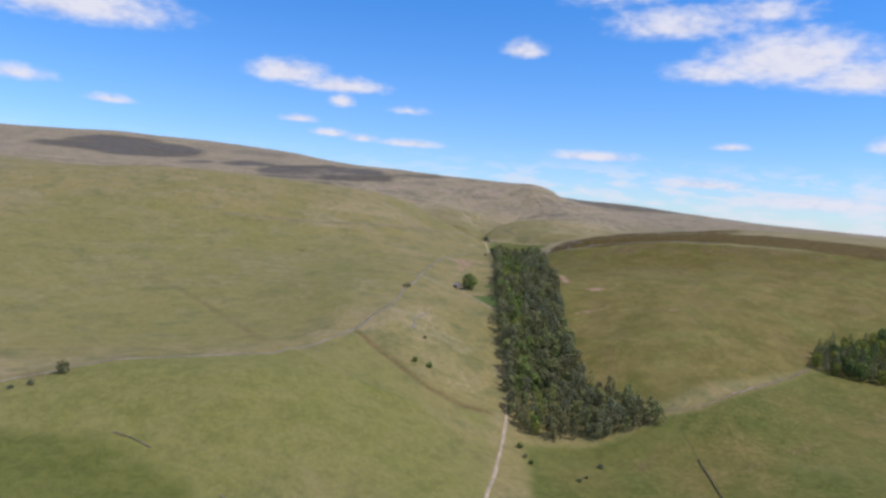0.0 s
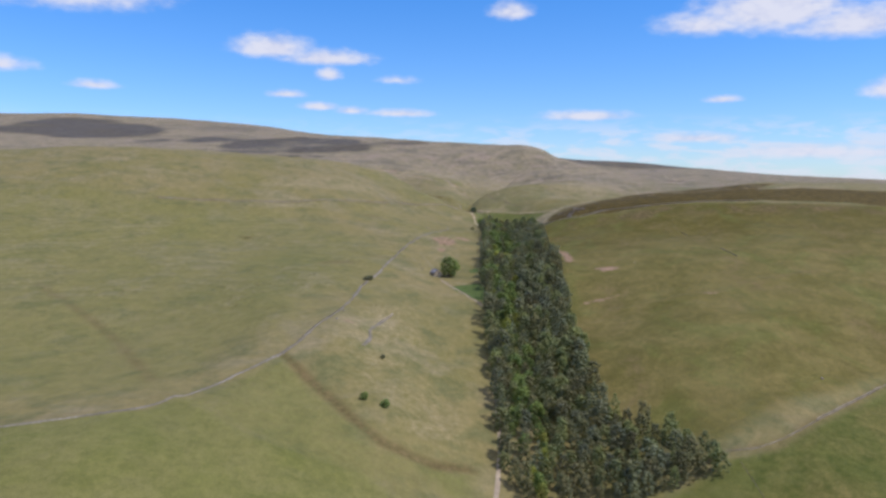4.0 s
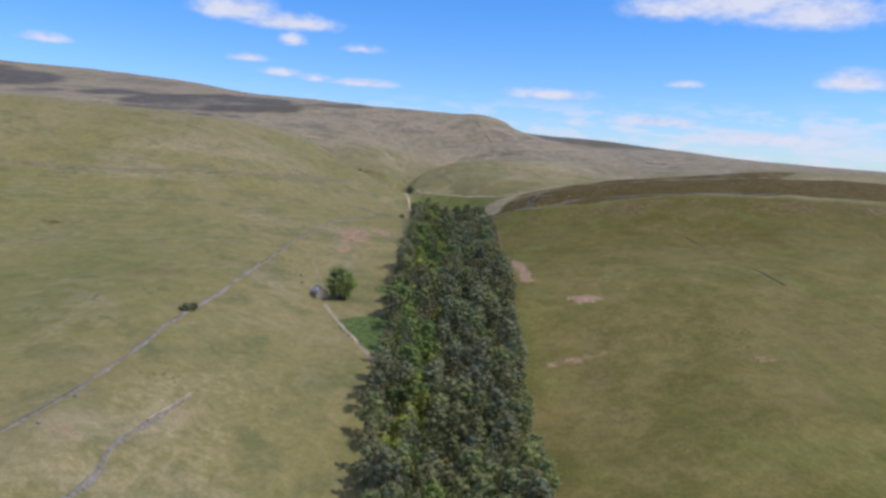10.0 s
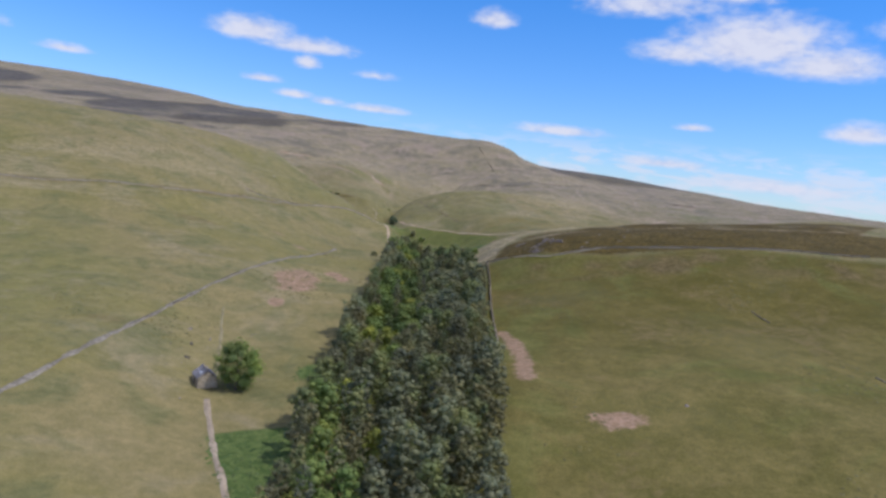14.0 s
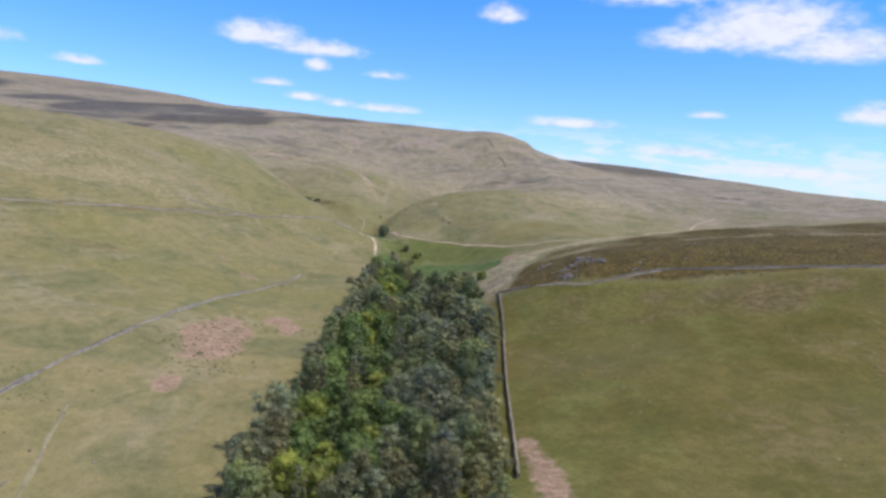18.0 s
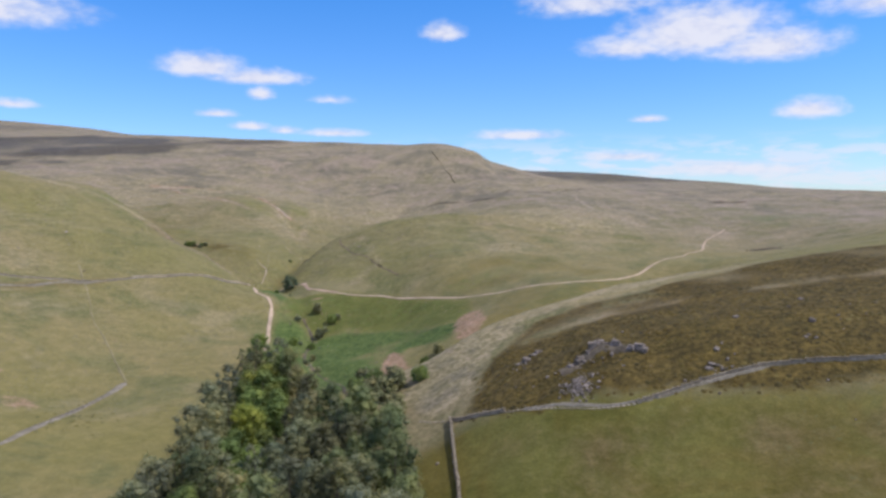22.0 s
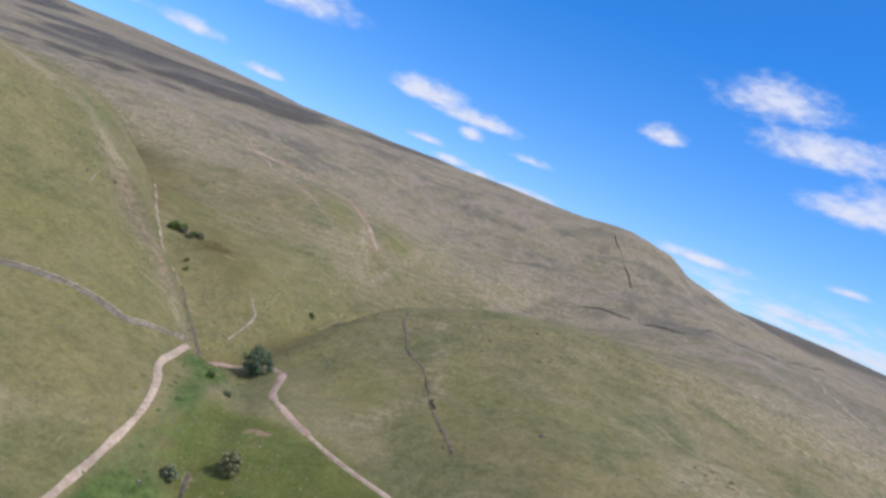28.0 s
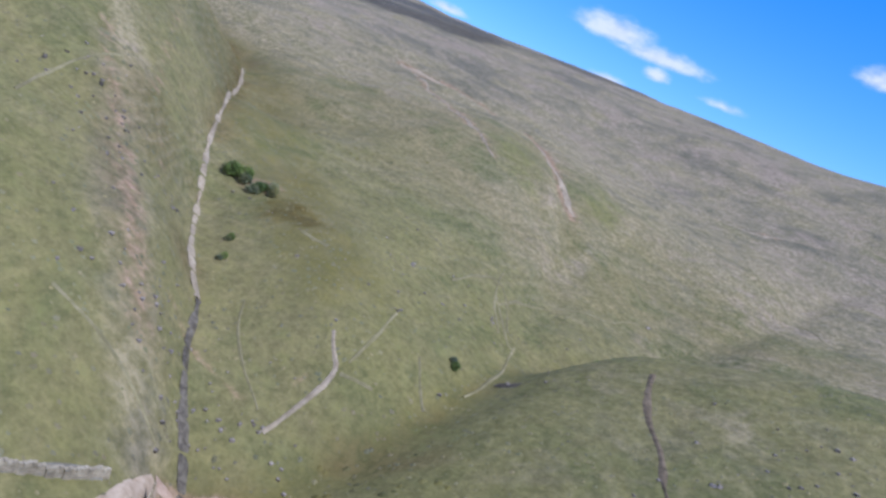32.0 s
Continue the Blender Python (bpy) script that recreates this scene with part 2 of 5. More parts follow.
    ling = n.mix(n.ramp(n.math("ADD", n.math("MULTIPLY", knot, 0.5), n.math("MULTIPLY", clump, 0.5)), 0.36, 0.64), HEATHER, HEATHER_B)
    col = n.mix(n.math("MULTIPLY", zone(heather, 2.6), 0.9), col, n.mix(far, ling, heath_shade))
    col = n.mix(zone(lush), col, n.mix(n.ramp(tuft, 0.3, 0.7), LUSH, LUSH_B))
    col = n.mix(zone(bare, 3.0), col, n.mix(n.ramp(knot, 0.35, 0.7), BARE, BARE_B))
    # sheep-trodden steps along the contours
    level = n.add("ShaderNodeSeparateXYZ")
    n.link(pos, level.inputs[0])
    waver = n.math("ADD", level.outputs[2], n.math("ADD", n.math("MULTIPLY", patch, 7.0), n.math("MULTIPLY", clump, 2.2)))
    step = n.math("SINE", n.math("MULTIPLY", waver, 3.3))
    worn = n.math("MULTIPLY", terrace, n.ramp(broad, 0.40, 0.58))
    col = n.mix(n.math("MULTIPLY", n.ramp(step, 0.35, 0.95), n.math("MULTIPLY", worn, 0.4)), col, TERRACE_PALE)
    col = n.mix(n.math("MULTIPLY", n.ramp(step, -0.55, -0.97), n.math("MULTIPLY", worn, 0.4)), col, TERRACE_DARK)
    # scattered clumps of soft rush
    spot = n.math("MULTIPLY", n.ramp(knot, 0.60, 0.68), n.ramp(patch, 0.50, 0.62))
    col = n.mix(n.math("MULTIPLY", spot, 0.5), col, GRASS_DEEP)
    grain = n.math("ADD", n.math("MULTIPLY", tuft, 0.5), n.math("MULTIPLY", fine, 0.5))
    col = n.mix(1.0, col, n.mix(n.ramp(clump, 0.32, 0.68), (0.87, 0.89, 0.86), (1.12, 1.10, 1.12)), "MULTIPLY")
    coarse = n.ramp(n.math("ADD", n.math("MULTIPLY", grain, 0.5), n.math("MULTIPLY", knot, 0.5)), 0.34, 0.66)
    even = n.mix(n.ramp(grain, 0.3, 0.7), (0.80, 0.82, 0.78), (1.20, 1.18, 1.20))
    col = n.mix(1.0, col, n.mix(n.math("MULTIPLY", upland, n.ramp(rush, 0.2, 0.6, 1.0, 0.0)), even, n.mix(coarse, (0.66, 0.69, 0.62), (1.34, 1.31, 1.36))), "MULTIPLY")
    n.link(col, shader.inputs["Base Color"])
    height = n.math("ADD", n.math("ADD", n.math("MULTIPLY", tuft, 0.6), n.math("MULTIPLY", fine, 0.25)), n.math("MULTIPLY", n.math("MULTIPLY", step, worn), 0.16))
    bump(n, shader, height, 0.6, 0.65)
    return m


GRASS_A, GRASS_B = (0.192, 0.166, 0.060), (0.226, 0.184, 0.082)
UPLAND_HAZE, UPLAND_HAZE_B = (0.202, 0.170, 0.082), (0.236, 0.190, 0.106)
GRASS_DRY, GRASS_DEEP = (0.270, 0.222, 0.138), (0.128, 0.130, 0.054)
PASTURE, PASTURE_B = (0.146, 0.148, 0.042), (0.180, 0.168, 0.058)
VIVID, VIVID_B = (0.078, 0.094, 0.018), (0.102, 0.110, 0.026)
DRY, DRY_B = (0.268, 0.218, 0.122), (0.318, 0.260, 0.160)
RUSH, RUSH_B = (0.094, 0.080, 0.015), (0.133, 0.107, 0.027)
GOLD, GOLD_B = (0.118, 0.102, 0.026), (0.176, 0.142, 0.048)
RUSH_GREEN = (0.098, 0.106, 0.022)
BROWN, BROWN_B = (0.100, 0.070, 0.030), (0.164, 0.120, 0.058)
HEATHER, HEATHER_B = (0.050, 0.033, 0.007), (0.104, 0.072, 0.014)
LUSH, LUSH_B = (0.060, 0.096, 0.024), (0.108, 0.140, 0.042)
BARE, BARE_B = (0.250, 0.162, 0.100), (0.335, 0.228, 0.160)
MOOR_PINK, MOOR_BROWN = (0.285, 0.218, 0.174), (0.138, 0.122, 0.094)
MOOR_HAZE, MOOR_HAZE_B = (0.206, 0.174, 0.124), (0.266, 0.214, 0.164)
# far heather darkened to hold the painted cloud shadows
HEATH_SHADE, HEATH_SHADE_B = (0.058, 0.053, 0.054), (0.112, 0.099, 0.088)
TERRACE_PALE, TERRACE_DARK = (0.262, 0.216, 0.136), (0.120, 0.110, 0.058)


def plain_material(name, dark, light, scale, rough=0.9, relief=0.5, distance=0.1, spread=0.25):
    """Two mottled tones with a second, coarser variation and a shift from thing to thing."""
    m, n, shader = material(name, dark, rough)
    pos = n.add("ShaderNodeNewGeometry").outputs["Position"]
    a, b = n.noise(pos, scale, 5.0, 0.6), n.noise(pos, scale * 0.13, 3.0, 0.55)
    col = n.mix(n.ramp(a, 0.3, 0.7), dark, light)
    col = n.mix(1.0, col, n.mix(n.ramp(b, 0.3, 0.7), (0.8, 0.8, 0.8), (1.2, 1.2, 1.2)), "MULTIPLY")
    who = n.add("ShaderNodeObjectInfo").outputs["Random"]
    col = n.mix(1.0, col, n.mix(who, (1 - spread,) * 3, (1 + spread,) * 3), "MULTIPLY")
    n.link(col, shader.inputs["Base Color"])
    bump(n, shader, a, relief, distance)
    return m


def leaf_material(name, dark, light, spread=0.3, through_light=0.2):
    m, n, shader = material(name, dark, 0.75)
    geo = n.add("ShaderNodeNewGeometry")
    island = geo.outputs["Random Per Island"]
    who = n.add("ShaderNodeObjectInfo").outputs["Random"]
    col = n.mix(island, dark, light)
    col = n.mix(1.0, col, n.mix(who, (1 - spread, 1 - spread * 0.8, 1 - spread * 0.6), (1 + spread, 1 + spread * 0.9, 1 + spread * 0.7)), "MULTIPLY")
    broad, each = n.noise(geo.outputs["Position"], 0.09, 3.0, 0.5), n.noise(geo.outputs["Position"], 0.24, 2.0, 0.5)
    col = n.mix(1.0, col, n.mix(n.ramp(broad, 0.3, 0.7), (0.8, 0.78, 0.85), (1.2, 1.2, 1.1)), "MULTIPLY")
    col = n.mix(1.0, col, n.mix(n.ramp(each, 0.36, 0.64), (0.84, 0.90, 0.98), (1.14, 1.08, 1.0)), "MULTIPLY")
    n.link(col, shader.inputs["Base Color"])
    thin, both = n.add("ShaderNodeBsdfTranslucent"), n.add("ShaderNodeMixShader")
    n.link(n.mix(1.0, col, (1.25, 1.3, 0.8), "MULTIPLY"), thin.inputs["Color"])
    n.put(both.inputs[0], through_light)
    n.link(shader.outputs[0], both.inputs[1])
    n.link(thin.outputs[0], both.inputs[2])
    n.link(both.outputs[0], n.tree.nodes["Material Output"].inputs[0])
    return m


ROWAN_LEAF = leaf_material("rowan_leaves", (0.062, 0.088, 0.052), (0.135, 0.165, 0.105), 0.1)
MOOR = ground_material()
STONE = plain_material("drystone", (0.25, 0.205, 0.148), (0.42, 0.352, 0.268), 1.6, 0.9, 0.8, 0.15)
RUBBLE = plain_material("tumbled_stone", (0.150, 0.130, 0.100), (0.250, 0.218, 0.178), 0.9, 0.95, 0.9, 0.2, 0.05)
STONE_DARK = plain_material("mossy_drystone", (0.085, 0.075, 0.05), (0.17, 0.145, 0.105), 1.6, 0.95, 0.8, 0.15)
CRAG = plain_material("gritstone", (0.085, 0.070, 0.058), (0.31, 0.26, 0.235), 1.0, 0.9, 0.9, 0.3)
TRACK = plain_material("track_gravel", (0.35, 0.255, 0.18), (0.50, 0.385, 0.295), 1.2, 0.95, 0.5, 0.06, 0.05)
SOIL = plain_material("wet_earth", (0.10, 0.075, 0.05), (0.22, 0.165, 0.115), 0.9, 0.9, 0.6, 0.15, 0.1)
PEAT = plain_material("peat_bank", (0.07, 0.057, 0.044), (0.15, 0.122, 0.092), 0.5, 0.95, 0.7, 0.3, 0.1)
BARK = plain_material("bark", (0.07, 0.055, 0.045), (0.16, 0.13, 0.11), 4.0, 0.95, 0.8, 0.05)
SLATE = plain_material("stone_slate", (0.22, 0.20, 0.20), (0.36, 0.33, 0.34), 2.5, 0.7, 0.6, 0.05)
PINE = leaf_material("pine_needles", (0.138, 0.162, 0.072), (0.222, 0.240, 0.112), 0.3, 0.35)
PINE_BROWN = leaf_material("old_pine_needles", (0.166, 0.158, 0.080), (0.256, 0.240, 0.128), 0.3, 0.35)
LARCH = leaf_material("larch_needles", (0.132, 0.139, 0.067), (0.258, 0.246, 0.126), 0.18)
PINE_GREY = leaf_material("grey_pine_needles", (0.166, 0.178, 0.106), (0.252, 0.256, 0.160), 0.3, 0.35)
TRACK_RED = plain_material("track_mud", (0.33, 0.22, 0.16), (0.46, 0.335, 0.265), 1.1, 0.95, 0.5, 0.06, 0.05)
TURF_PATH = plain_material("trodden_turf", (0.195, 0.168, 0.088), (0.270, 0.228, 0.138), 1.1, 0.95, 0.5, 0.06, 0.05)
WATER = plain_material("beck_bed", (0.075, 0.060, 0.045), (0.190, 0.160, 0.125), 1.3, 0.5, 0.5, 0.1, 0.05)
TRACK_DULL = plain_material("trodden_stone", (0.26, 0.205, 0.145), (0.38, 0.305, 0.235), 1.1, 0.95, 0.5, 0.06, 0.05)
TIMBER = plain_material("dark_timber", (0.06, 0.05, 0.04), (0.12, 0.10, 0.08), 3.0)
TIMBER_PALE = plain_material("bleached_timber", (0.38, 0.30, 0.20), (0.52, 0.43, 0.31), 3.0)
PALE = plain_material("pale_sheet", (0.62, 0.62, 0.64), (0.78, 0.78, 0.78), 2.0, 0.5)
FERN = leaf_material("bracken_fronds", (0.056, 0.094, 0.024), (0.118, 0.152, 0.046), 0.1, 0.0)
LING = leaf_material("heather_sprigs", (0.064, 0.044, 0.010), (0.098, 0.070, 0.015), 0.1, 0.0)
RUSH_CLUMP = leaf_material("rush_stems", (0.104, 0.094, 0.032), (0.150, 0.130, 0.054), 0.1, 0.0)
TUSSOCK = leaf_material("tussock_blades", (0.166, 0.152, 0.078), (0.216, 0.184, 0.108), 0.1, 0.0)
BROAD = leaf_material("broad_leaves", (0.120, 0.170, 0.052), (0.198, 0.244, 0.080), 0.3, 0.35)
BRIGHT = leaf_material("birch_leaves", (0.196, 0.222, 0.050), (0.290, 0.306, 0.080), 0.2, 0.4)

# ---- ground ----
OFFSETS = (-900, -500, -320, -220, -150, -105, -75, -50, -25, 0, 25, 50, 75, 100, 130, 175, 240, 310, 450, 700, 1100)
STATIONS, PROFILES = [], []


def section(y, *heights):
    """The lie of the land across the valley at y."""
    STATIONS.append(y)
    PROFILES.append(heights)


section(-150, 62, 16, 2, -8, -14, -17, -19, -20, -21, -21, -21, -21, -20, -19, -17, -13, -7, -1, 11, 30, 43)
section(0, 69, 20, 6, -3, -10, -14, -16, -18, -20, -21, -21, -21, -21, -20, -18, -15, -10, -3, 11, 32, 48)
section(100, 76, 26, 14, 9, 4, -1, -4, -7, -10, -13, -15, -16, -16, -15, -14, -11, -7, 0, 14, 36, 51)
section(180, 84, 35, 22, 20, 24, 25, 20, 13, 4, -5, -11, -12, -10, -7, -4, -2, 1, 6, 21, 40, 54)
section(240, 91, 43, 28, 23, 22, 24, 26, 22, 18, 6, -1, -1, 3, 9, 12, 9, 9, 15, 28, 44, 57)
section(300, 98, 53, 36, 28, 25, 29, 35, 36, 27, 20, 16, 16, 20, 26, 30, 25, 22, 27, 38, 50, 60)
section(360, 105, 63, 45, 36, 36, 39, 41, 39, 35, 31, 28, 27, 29, 34, 39, 43, 40, 42, 49, 57, 63)
section(430, 113, 77, 58, 47, 45, 46, 46, 44, 39, 35, 36, 40, 46, 48, 52, 55, 56, 59, 64, 65, 67)
section(500, 120, 91, 74, 59, 51, 52, 51, 49, 45, 42, 42, 45, 49, 53, 58, 61, 70, 76, 77, 72, 71)
section(560, 125, 103, 92, 76, 65, 62, 60, 57, 54, 50, 48, 48, 52, 58, 66, 78, 85, 89, 87, 78, 75)
section(600, 128, 111, 104, 90, 78, 71, 66, 61, 56, 51, 49, 50, 56, 69, 78, 85, 91, 95, 92, 82, 77)
section(640, 131, 116, 116, 103, 91, 81, 72, 64, 56, 51, 50, 52, 59, 70, 78, 85, 92, 97, 95, 85, 79)
section(680, 134, 121, 126, 115, 102, 91, 80, 69, 60, 54, 52, 50, 53, 63, 72, 80, 89, 97, 97, 87, 81)
section(720, 136, 124, 132, 122, 111, 99, 87, 75, 66, 60, 54, 50, 55, 65, 72, 75, 84, 94, 97, 89, 83)
section(755, 138, 125, 130, 125, 116, 103, 91, 81, 74, 69, 63, 62, 67, 75, 77, 76, 79, 91, 97, 90, 85)
section(790, 140, 125, 126, 124, 119, 109, 98, 89, 82, 73, 63, 69, 76, 82, 82, 79, 77, 88, 97, 92, 86)
section(820, 142, 125, 121, 120, 118, 112, 104, 93, 82, 76, 72, 76, 83, 88, 88, 84, 81, 88, 97, 93, 87)
section(845, 144, 125, 118, 115, 114, 109, 104, 91, 79, 78, 74, 82, 89, 92, 93, 90, 86, 89, 97, 94, 88)
section(880, 146, 125, 115, 110, 104, 99, 91, 85, 84, 83, 77, 73, 81, 87, 93, 96, 93, 93, 98, 95, 89)
section(940, 149, 127, 115, 109, 102, 97, 96, 97, 100, 97, 88, 83, 83, 87, 94, 102, 103, 101, 101, 97, 91)
section(1030, 155, 134, 125, 122, 118, 115, 113, 111, 108, 105, 103, 103, 105, 107, 111, 115, 116, 113, 107, 100, 92)
section(1150, 165, 149, 144, 143, 142, 141, 141, 141, 141, 141, 142, 143, 144, 144, 145, 143, 134, 125, 113, 103, 92)
section(1300, 183, 171, 168, 167, 167, 167, 167, 167, 166, 166, 165, 164, 162, 159, 154, 146, 134, 127, 117, 106, 92)
section(1500, 212, 199, 191, 186, 183, 180, 178, 176, 174, 172, 170, 167, 164, 161, 157, 151, 143, 135, 123, 110, 92)
section(1900, 260, 234, 210, 195, 185, 178, 174, 171, 168, 165, 162, 160, 157, 154, 151, 146, 138, 130, 123, 118, 84)
section(2500, 253, 200, 180, 170, 164, 160, 157, 155, 153, 152, 150, 148, 147, 145, 143, 141, 138, 135, 130, 116, 82)
section(3300, 227, 209, 200, 195, 191, 189, 187, 186, 185, 183, 182, 181, 179, 178, 176, 174, 170, 164, 148, 122, 80)


def pchip(xk, yk, x):
    """Monotone cubic through knots, along the last axis of yk."""
    xk, yk = np.asarray(xk, float), np.asarray(yk, float)
    h, d = np.diff(xk), np.diff(yk, axis=-1) / np.diff(xk)
    w1, w2 = 2 * h[1:] + h[:-1], h[1:] + 2 * h[:-1]
    same = d[..., :-1] * d[..., 1:] > 0
    safe0, safe1 = np.where(same, d[..., :-1], 1), np.where(same, d[..., 1:], 1)
    mid = np.where(same, (w1 + w2) / (w1 / safe0 + w2 / safe1), 0)
    slope = np.concatenate([d[..., :1], mid, d[..., -1:]], -1)
    x = np.clip(x, xk[0], xk[-1])
    i = np.clip(np.searchsorted(xk, x) - 1, 0, len(xk) - 2)
    t = (x - xk[i]) / h[i]
    return ((1 + 2 * t) * (1 - t) ** 2 * yk[..., i] + t * (1 - t) ** 2 * h[i] * slope[..., i]
            + t * t * (3 - 2 * t) * yk[..., i + 1] + t * t * (t - 1) * h[i] * slope[..., i + 1])


rng = np.random.default_rng(7)
LATTICE = rng.random((256, 256))


def value_noise(x, y, size):
    """Smooth noise from -1 to 1 with features of the given size in metres."""
    u, v = x / size, y / size
    i, j = np.floor(u).astype(int), np.floor(v).astype(int)
    fu, fv = u - i, v - j
    fu, fv = fu * fu * (3 - 2 * fu), fv * fv * (3 - 2 * fv)
    g = lambda a, b: LATTICE[a % 256, b % 256]
    return 2 * ((g(i, j) * (1 - fu) + g(i + 1, j) * fu) * (1 - fv) + (g(i, j + 1) * (1 - fu) + g(i + 1, j + 1) * fu) * fv) - 1


def spread(a, b, step, grow, far_a, far_b):
    """Grid lines: even steps from a to b, then wider and wider out to far_a and far_b."""
    mid, low, high = list(np.arange(a, b, step)), [], []
    s, p = step, a
    while p > far_a:
        s *= grow
        p -= s
        low.append(p)
    s, p = step, mid[-1]
    while p < far_b:
        s *= grow
        p += s
        high.append(p)
    return np.array(low[::-1] + mid + high)


GX = spread(-230, 270, 2.5, 1.06, -4200, 4200)
GY = spread(110, 1010, 2.5, 1.06, -600, 5200)
BASE = pchip(STATIONS, pchip(OFFSETS, PROFILES, GX).T, GY).T          # rows along y
MX, MY = np.meshgrid(GX, GY)


def along(points, x, y):
    """Distance to a line through points and how far along it (0 to 1) the nearest place lies."""
    best, place = np.full(np.shape(x), 1e9), np.zeros(np.shape(x))
    seg = [math.dist(a[:2], b[:2]) for a, b in zip(points, points[1:])]
    done, total = 0.0, sum(seg)
    for (a, b), l in zip(zip(points, points[1:]), seg):
        dx, dy = b[0] - a[0], b[1] - a[1]
        t = np.clip(((x - a[0]) * dx + (y - a[1]) * dy) / (l * l), 0, 1)
        d = np.hypot(x - a[0] - t * dx, y - a[1] - t * dy)
        place = np.where(d < best, (done + t * l) / total, place)
        best = np.minimum(best, d)
        done += l
    return best, place


def blob(x, y, cx, cy, rx, ry, turn=0.0, ragged=0.35):
    """A soft patch: 1 in its middle, 0.5 at its rim, 0 outside."""
    c, s = math.cos(radians(turn)), math.sin(radians(turn))
    u, v = ((x - cx) * c + (y - cy) * s) / rx, (-(x - cx) * s + (y - cy) * c) / ry
    r = np.hypot(u, v) + ragged * 0.5 * (value_noise(x + 311, y + 97, min(rx, ry) * 0.7) + 0.6 * value_noise(x, y, min(rx, ry) * 0.3))
    return np.clip(1.5 - r, 0, 1)


relief = 0.55 * value_noise(MX, MY, 31) + 0.3 * value_noise(MX, MY, 13) + 0.14 * value_noise(MX, MY, 5.5)
relief += 1.6 * value_noise(MX, MY, 120) * np.clip((MY - 900) / 300, 0, 1)
LAND = BASE + relief * np.clip(np.hypot(MX - 40, MY - 500) / 100, 0.6, 1.0)
# the moor's edge: a steep drop at the end of the far ridge
LAND += 5.8 * np.exp(-((MY - 1197) / 120) ** 2 - ((MX - 133) / 34) ** 2)
LAND -= 18 * np.exp(-((MY - 1200) / 200) ** 2 - ((MX - 270) / 110) ** 2) / (1 + np.exp((168 - MX) / 3))
LAND += 9 * np.exp(-((MY - 1480) / 160) ** 2 - ((MX - 420) / 170) ** 2)
# stream courses cut into the turf
BECK = [(18, 789), (15.3, 792.6), (9, 797), (3.5, 802), (-2.7, 809), (-7.7, 812), (-20.7, 826), (-28.8, 833.6), (-42, 849.7), (-60, 873), (-77, 897), (-107, 934), (-150, 955), (-183, 965), (-240, 977)]
BURN = [(30, 782), (38, 762), (42, 742), (47, 728), (45, 712), (50, 690), (61, 666), (62, 650), (64, 635), (60, 622), (50, 600), (46, 560), (44, 500), (42, 420), (40, 340), (40, 260)]
GHYLL = [(18, 790), (26, 806), (30, 822), (33, 842), (42, 858), (60, 872), (85, 884)]
SCAR_GULLY = [(-97, 1017), (-55, 1018), (-20, 990), (-6, 965), (8, 937), (20, 915), (26, 885), (30, 850)]
EAST_GULLY = [(100, 1010), (85, 980), (72, 940), (62, 905), (48, 875), (36, 850)]
for line, wide, deep in ((BECK, 2.8, 2.2), (BURN, 3.0, 1.6), (GHYLL, 6.0, 3.6), (SCAR_GULLY, 4.0, 1.6), (EAST_GULLY, 4.0, 1.2)):
    d, _ = along(line, MX, MY)
    LAND -= deep * np.exp(-(d / wide) ** 2) + 0.5 * deep * np.exp(-(d / (wide * 3)) ** 2)
# hummocks and old slips on the upper slopes
rough = np.clip((MY - 740) / 60, 0, 1) * np.clip((1150 - MY) / 80, 0, 1)
LAND += rough * (0.45 * value_noise(MX, MY, 9.0) + 0.7 * np.maximum(0, value_noise(MX, MY, 17.0)) + 0.28 * value_noise(MX, MY, 5.0))
LAND += 0.5 * np.clip((MY - 330) / 60, 0, 1) * np.clip((-10 - MX) / 60, 0, 1) * value_noise(MX * 0.6, MY, 11.0)
# hummocky crag on the nab
d = np.hypot((MX - 112) / 16, (MY - 598) / 9)
LAND += 1.5 * np.exp(-d * d) * value_noise(MX, MY, 4.5)
# the western spur, its shoulder, and the side valley behind it
SPUR = [(-330, 770), (-230, 793), (-150, 820), (-105, 833), (-62, 839), (-36, 822)]
LAND += 2.4 * np.exp(-(along(SPUR, MX, MY)[0] / 13) ** 2)
LAND += 11.5 * np.exp(-(along([(-260, 900), (-190, 898), (-135, 898), (-98, 886), (-82, 872)], MX, MY)[0] / 20) ** 2)
LAND -= 7.0 * np.exp(-(along([(-330, 985), (-230, 976), (-183, 966), (-150, 956), (-115, 938), (-88, 910), (-66, 884)], MX, MY)[0] / 16) ** 2)
LAND -= 5.5 * np.exp(-(along([(-20, 826), (-8, 818), (8, 806)], MX, MY)[0] / 10) ** 2)
# the nab's crest and the hollow behind it
LAND += 1.4 * np.exp(-(along([(77, 638), (84, 637), (95, 643), (117, 645), (132, 651), (154, 673), (172, 692)], MX, MY)[0] / 8) ** 2)
LAND -= 7.0 * np.exp(-((MX + 240) / 110) ** 2 - ((MY - 680) / 70) ** 2)
LAND -= 9.0 * np.exp(-(along([(82, 659), (97, 664), (108, 666), (121, 668), (138, 677), (158, 694), (176, 712)], MX, MY)[0] / 12) ** 2)


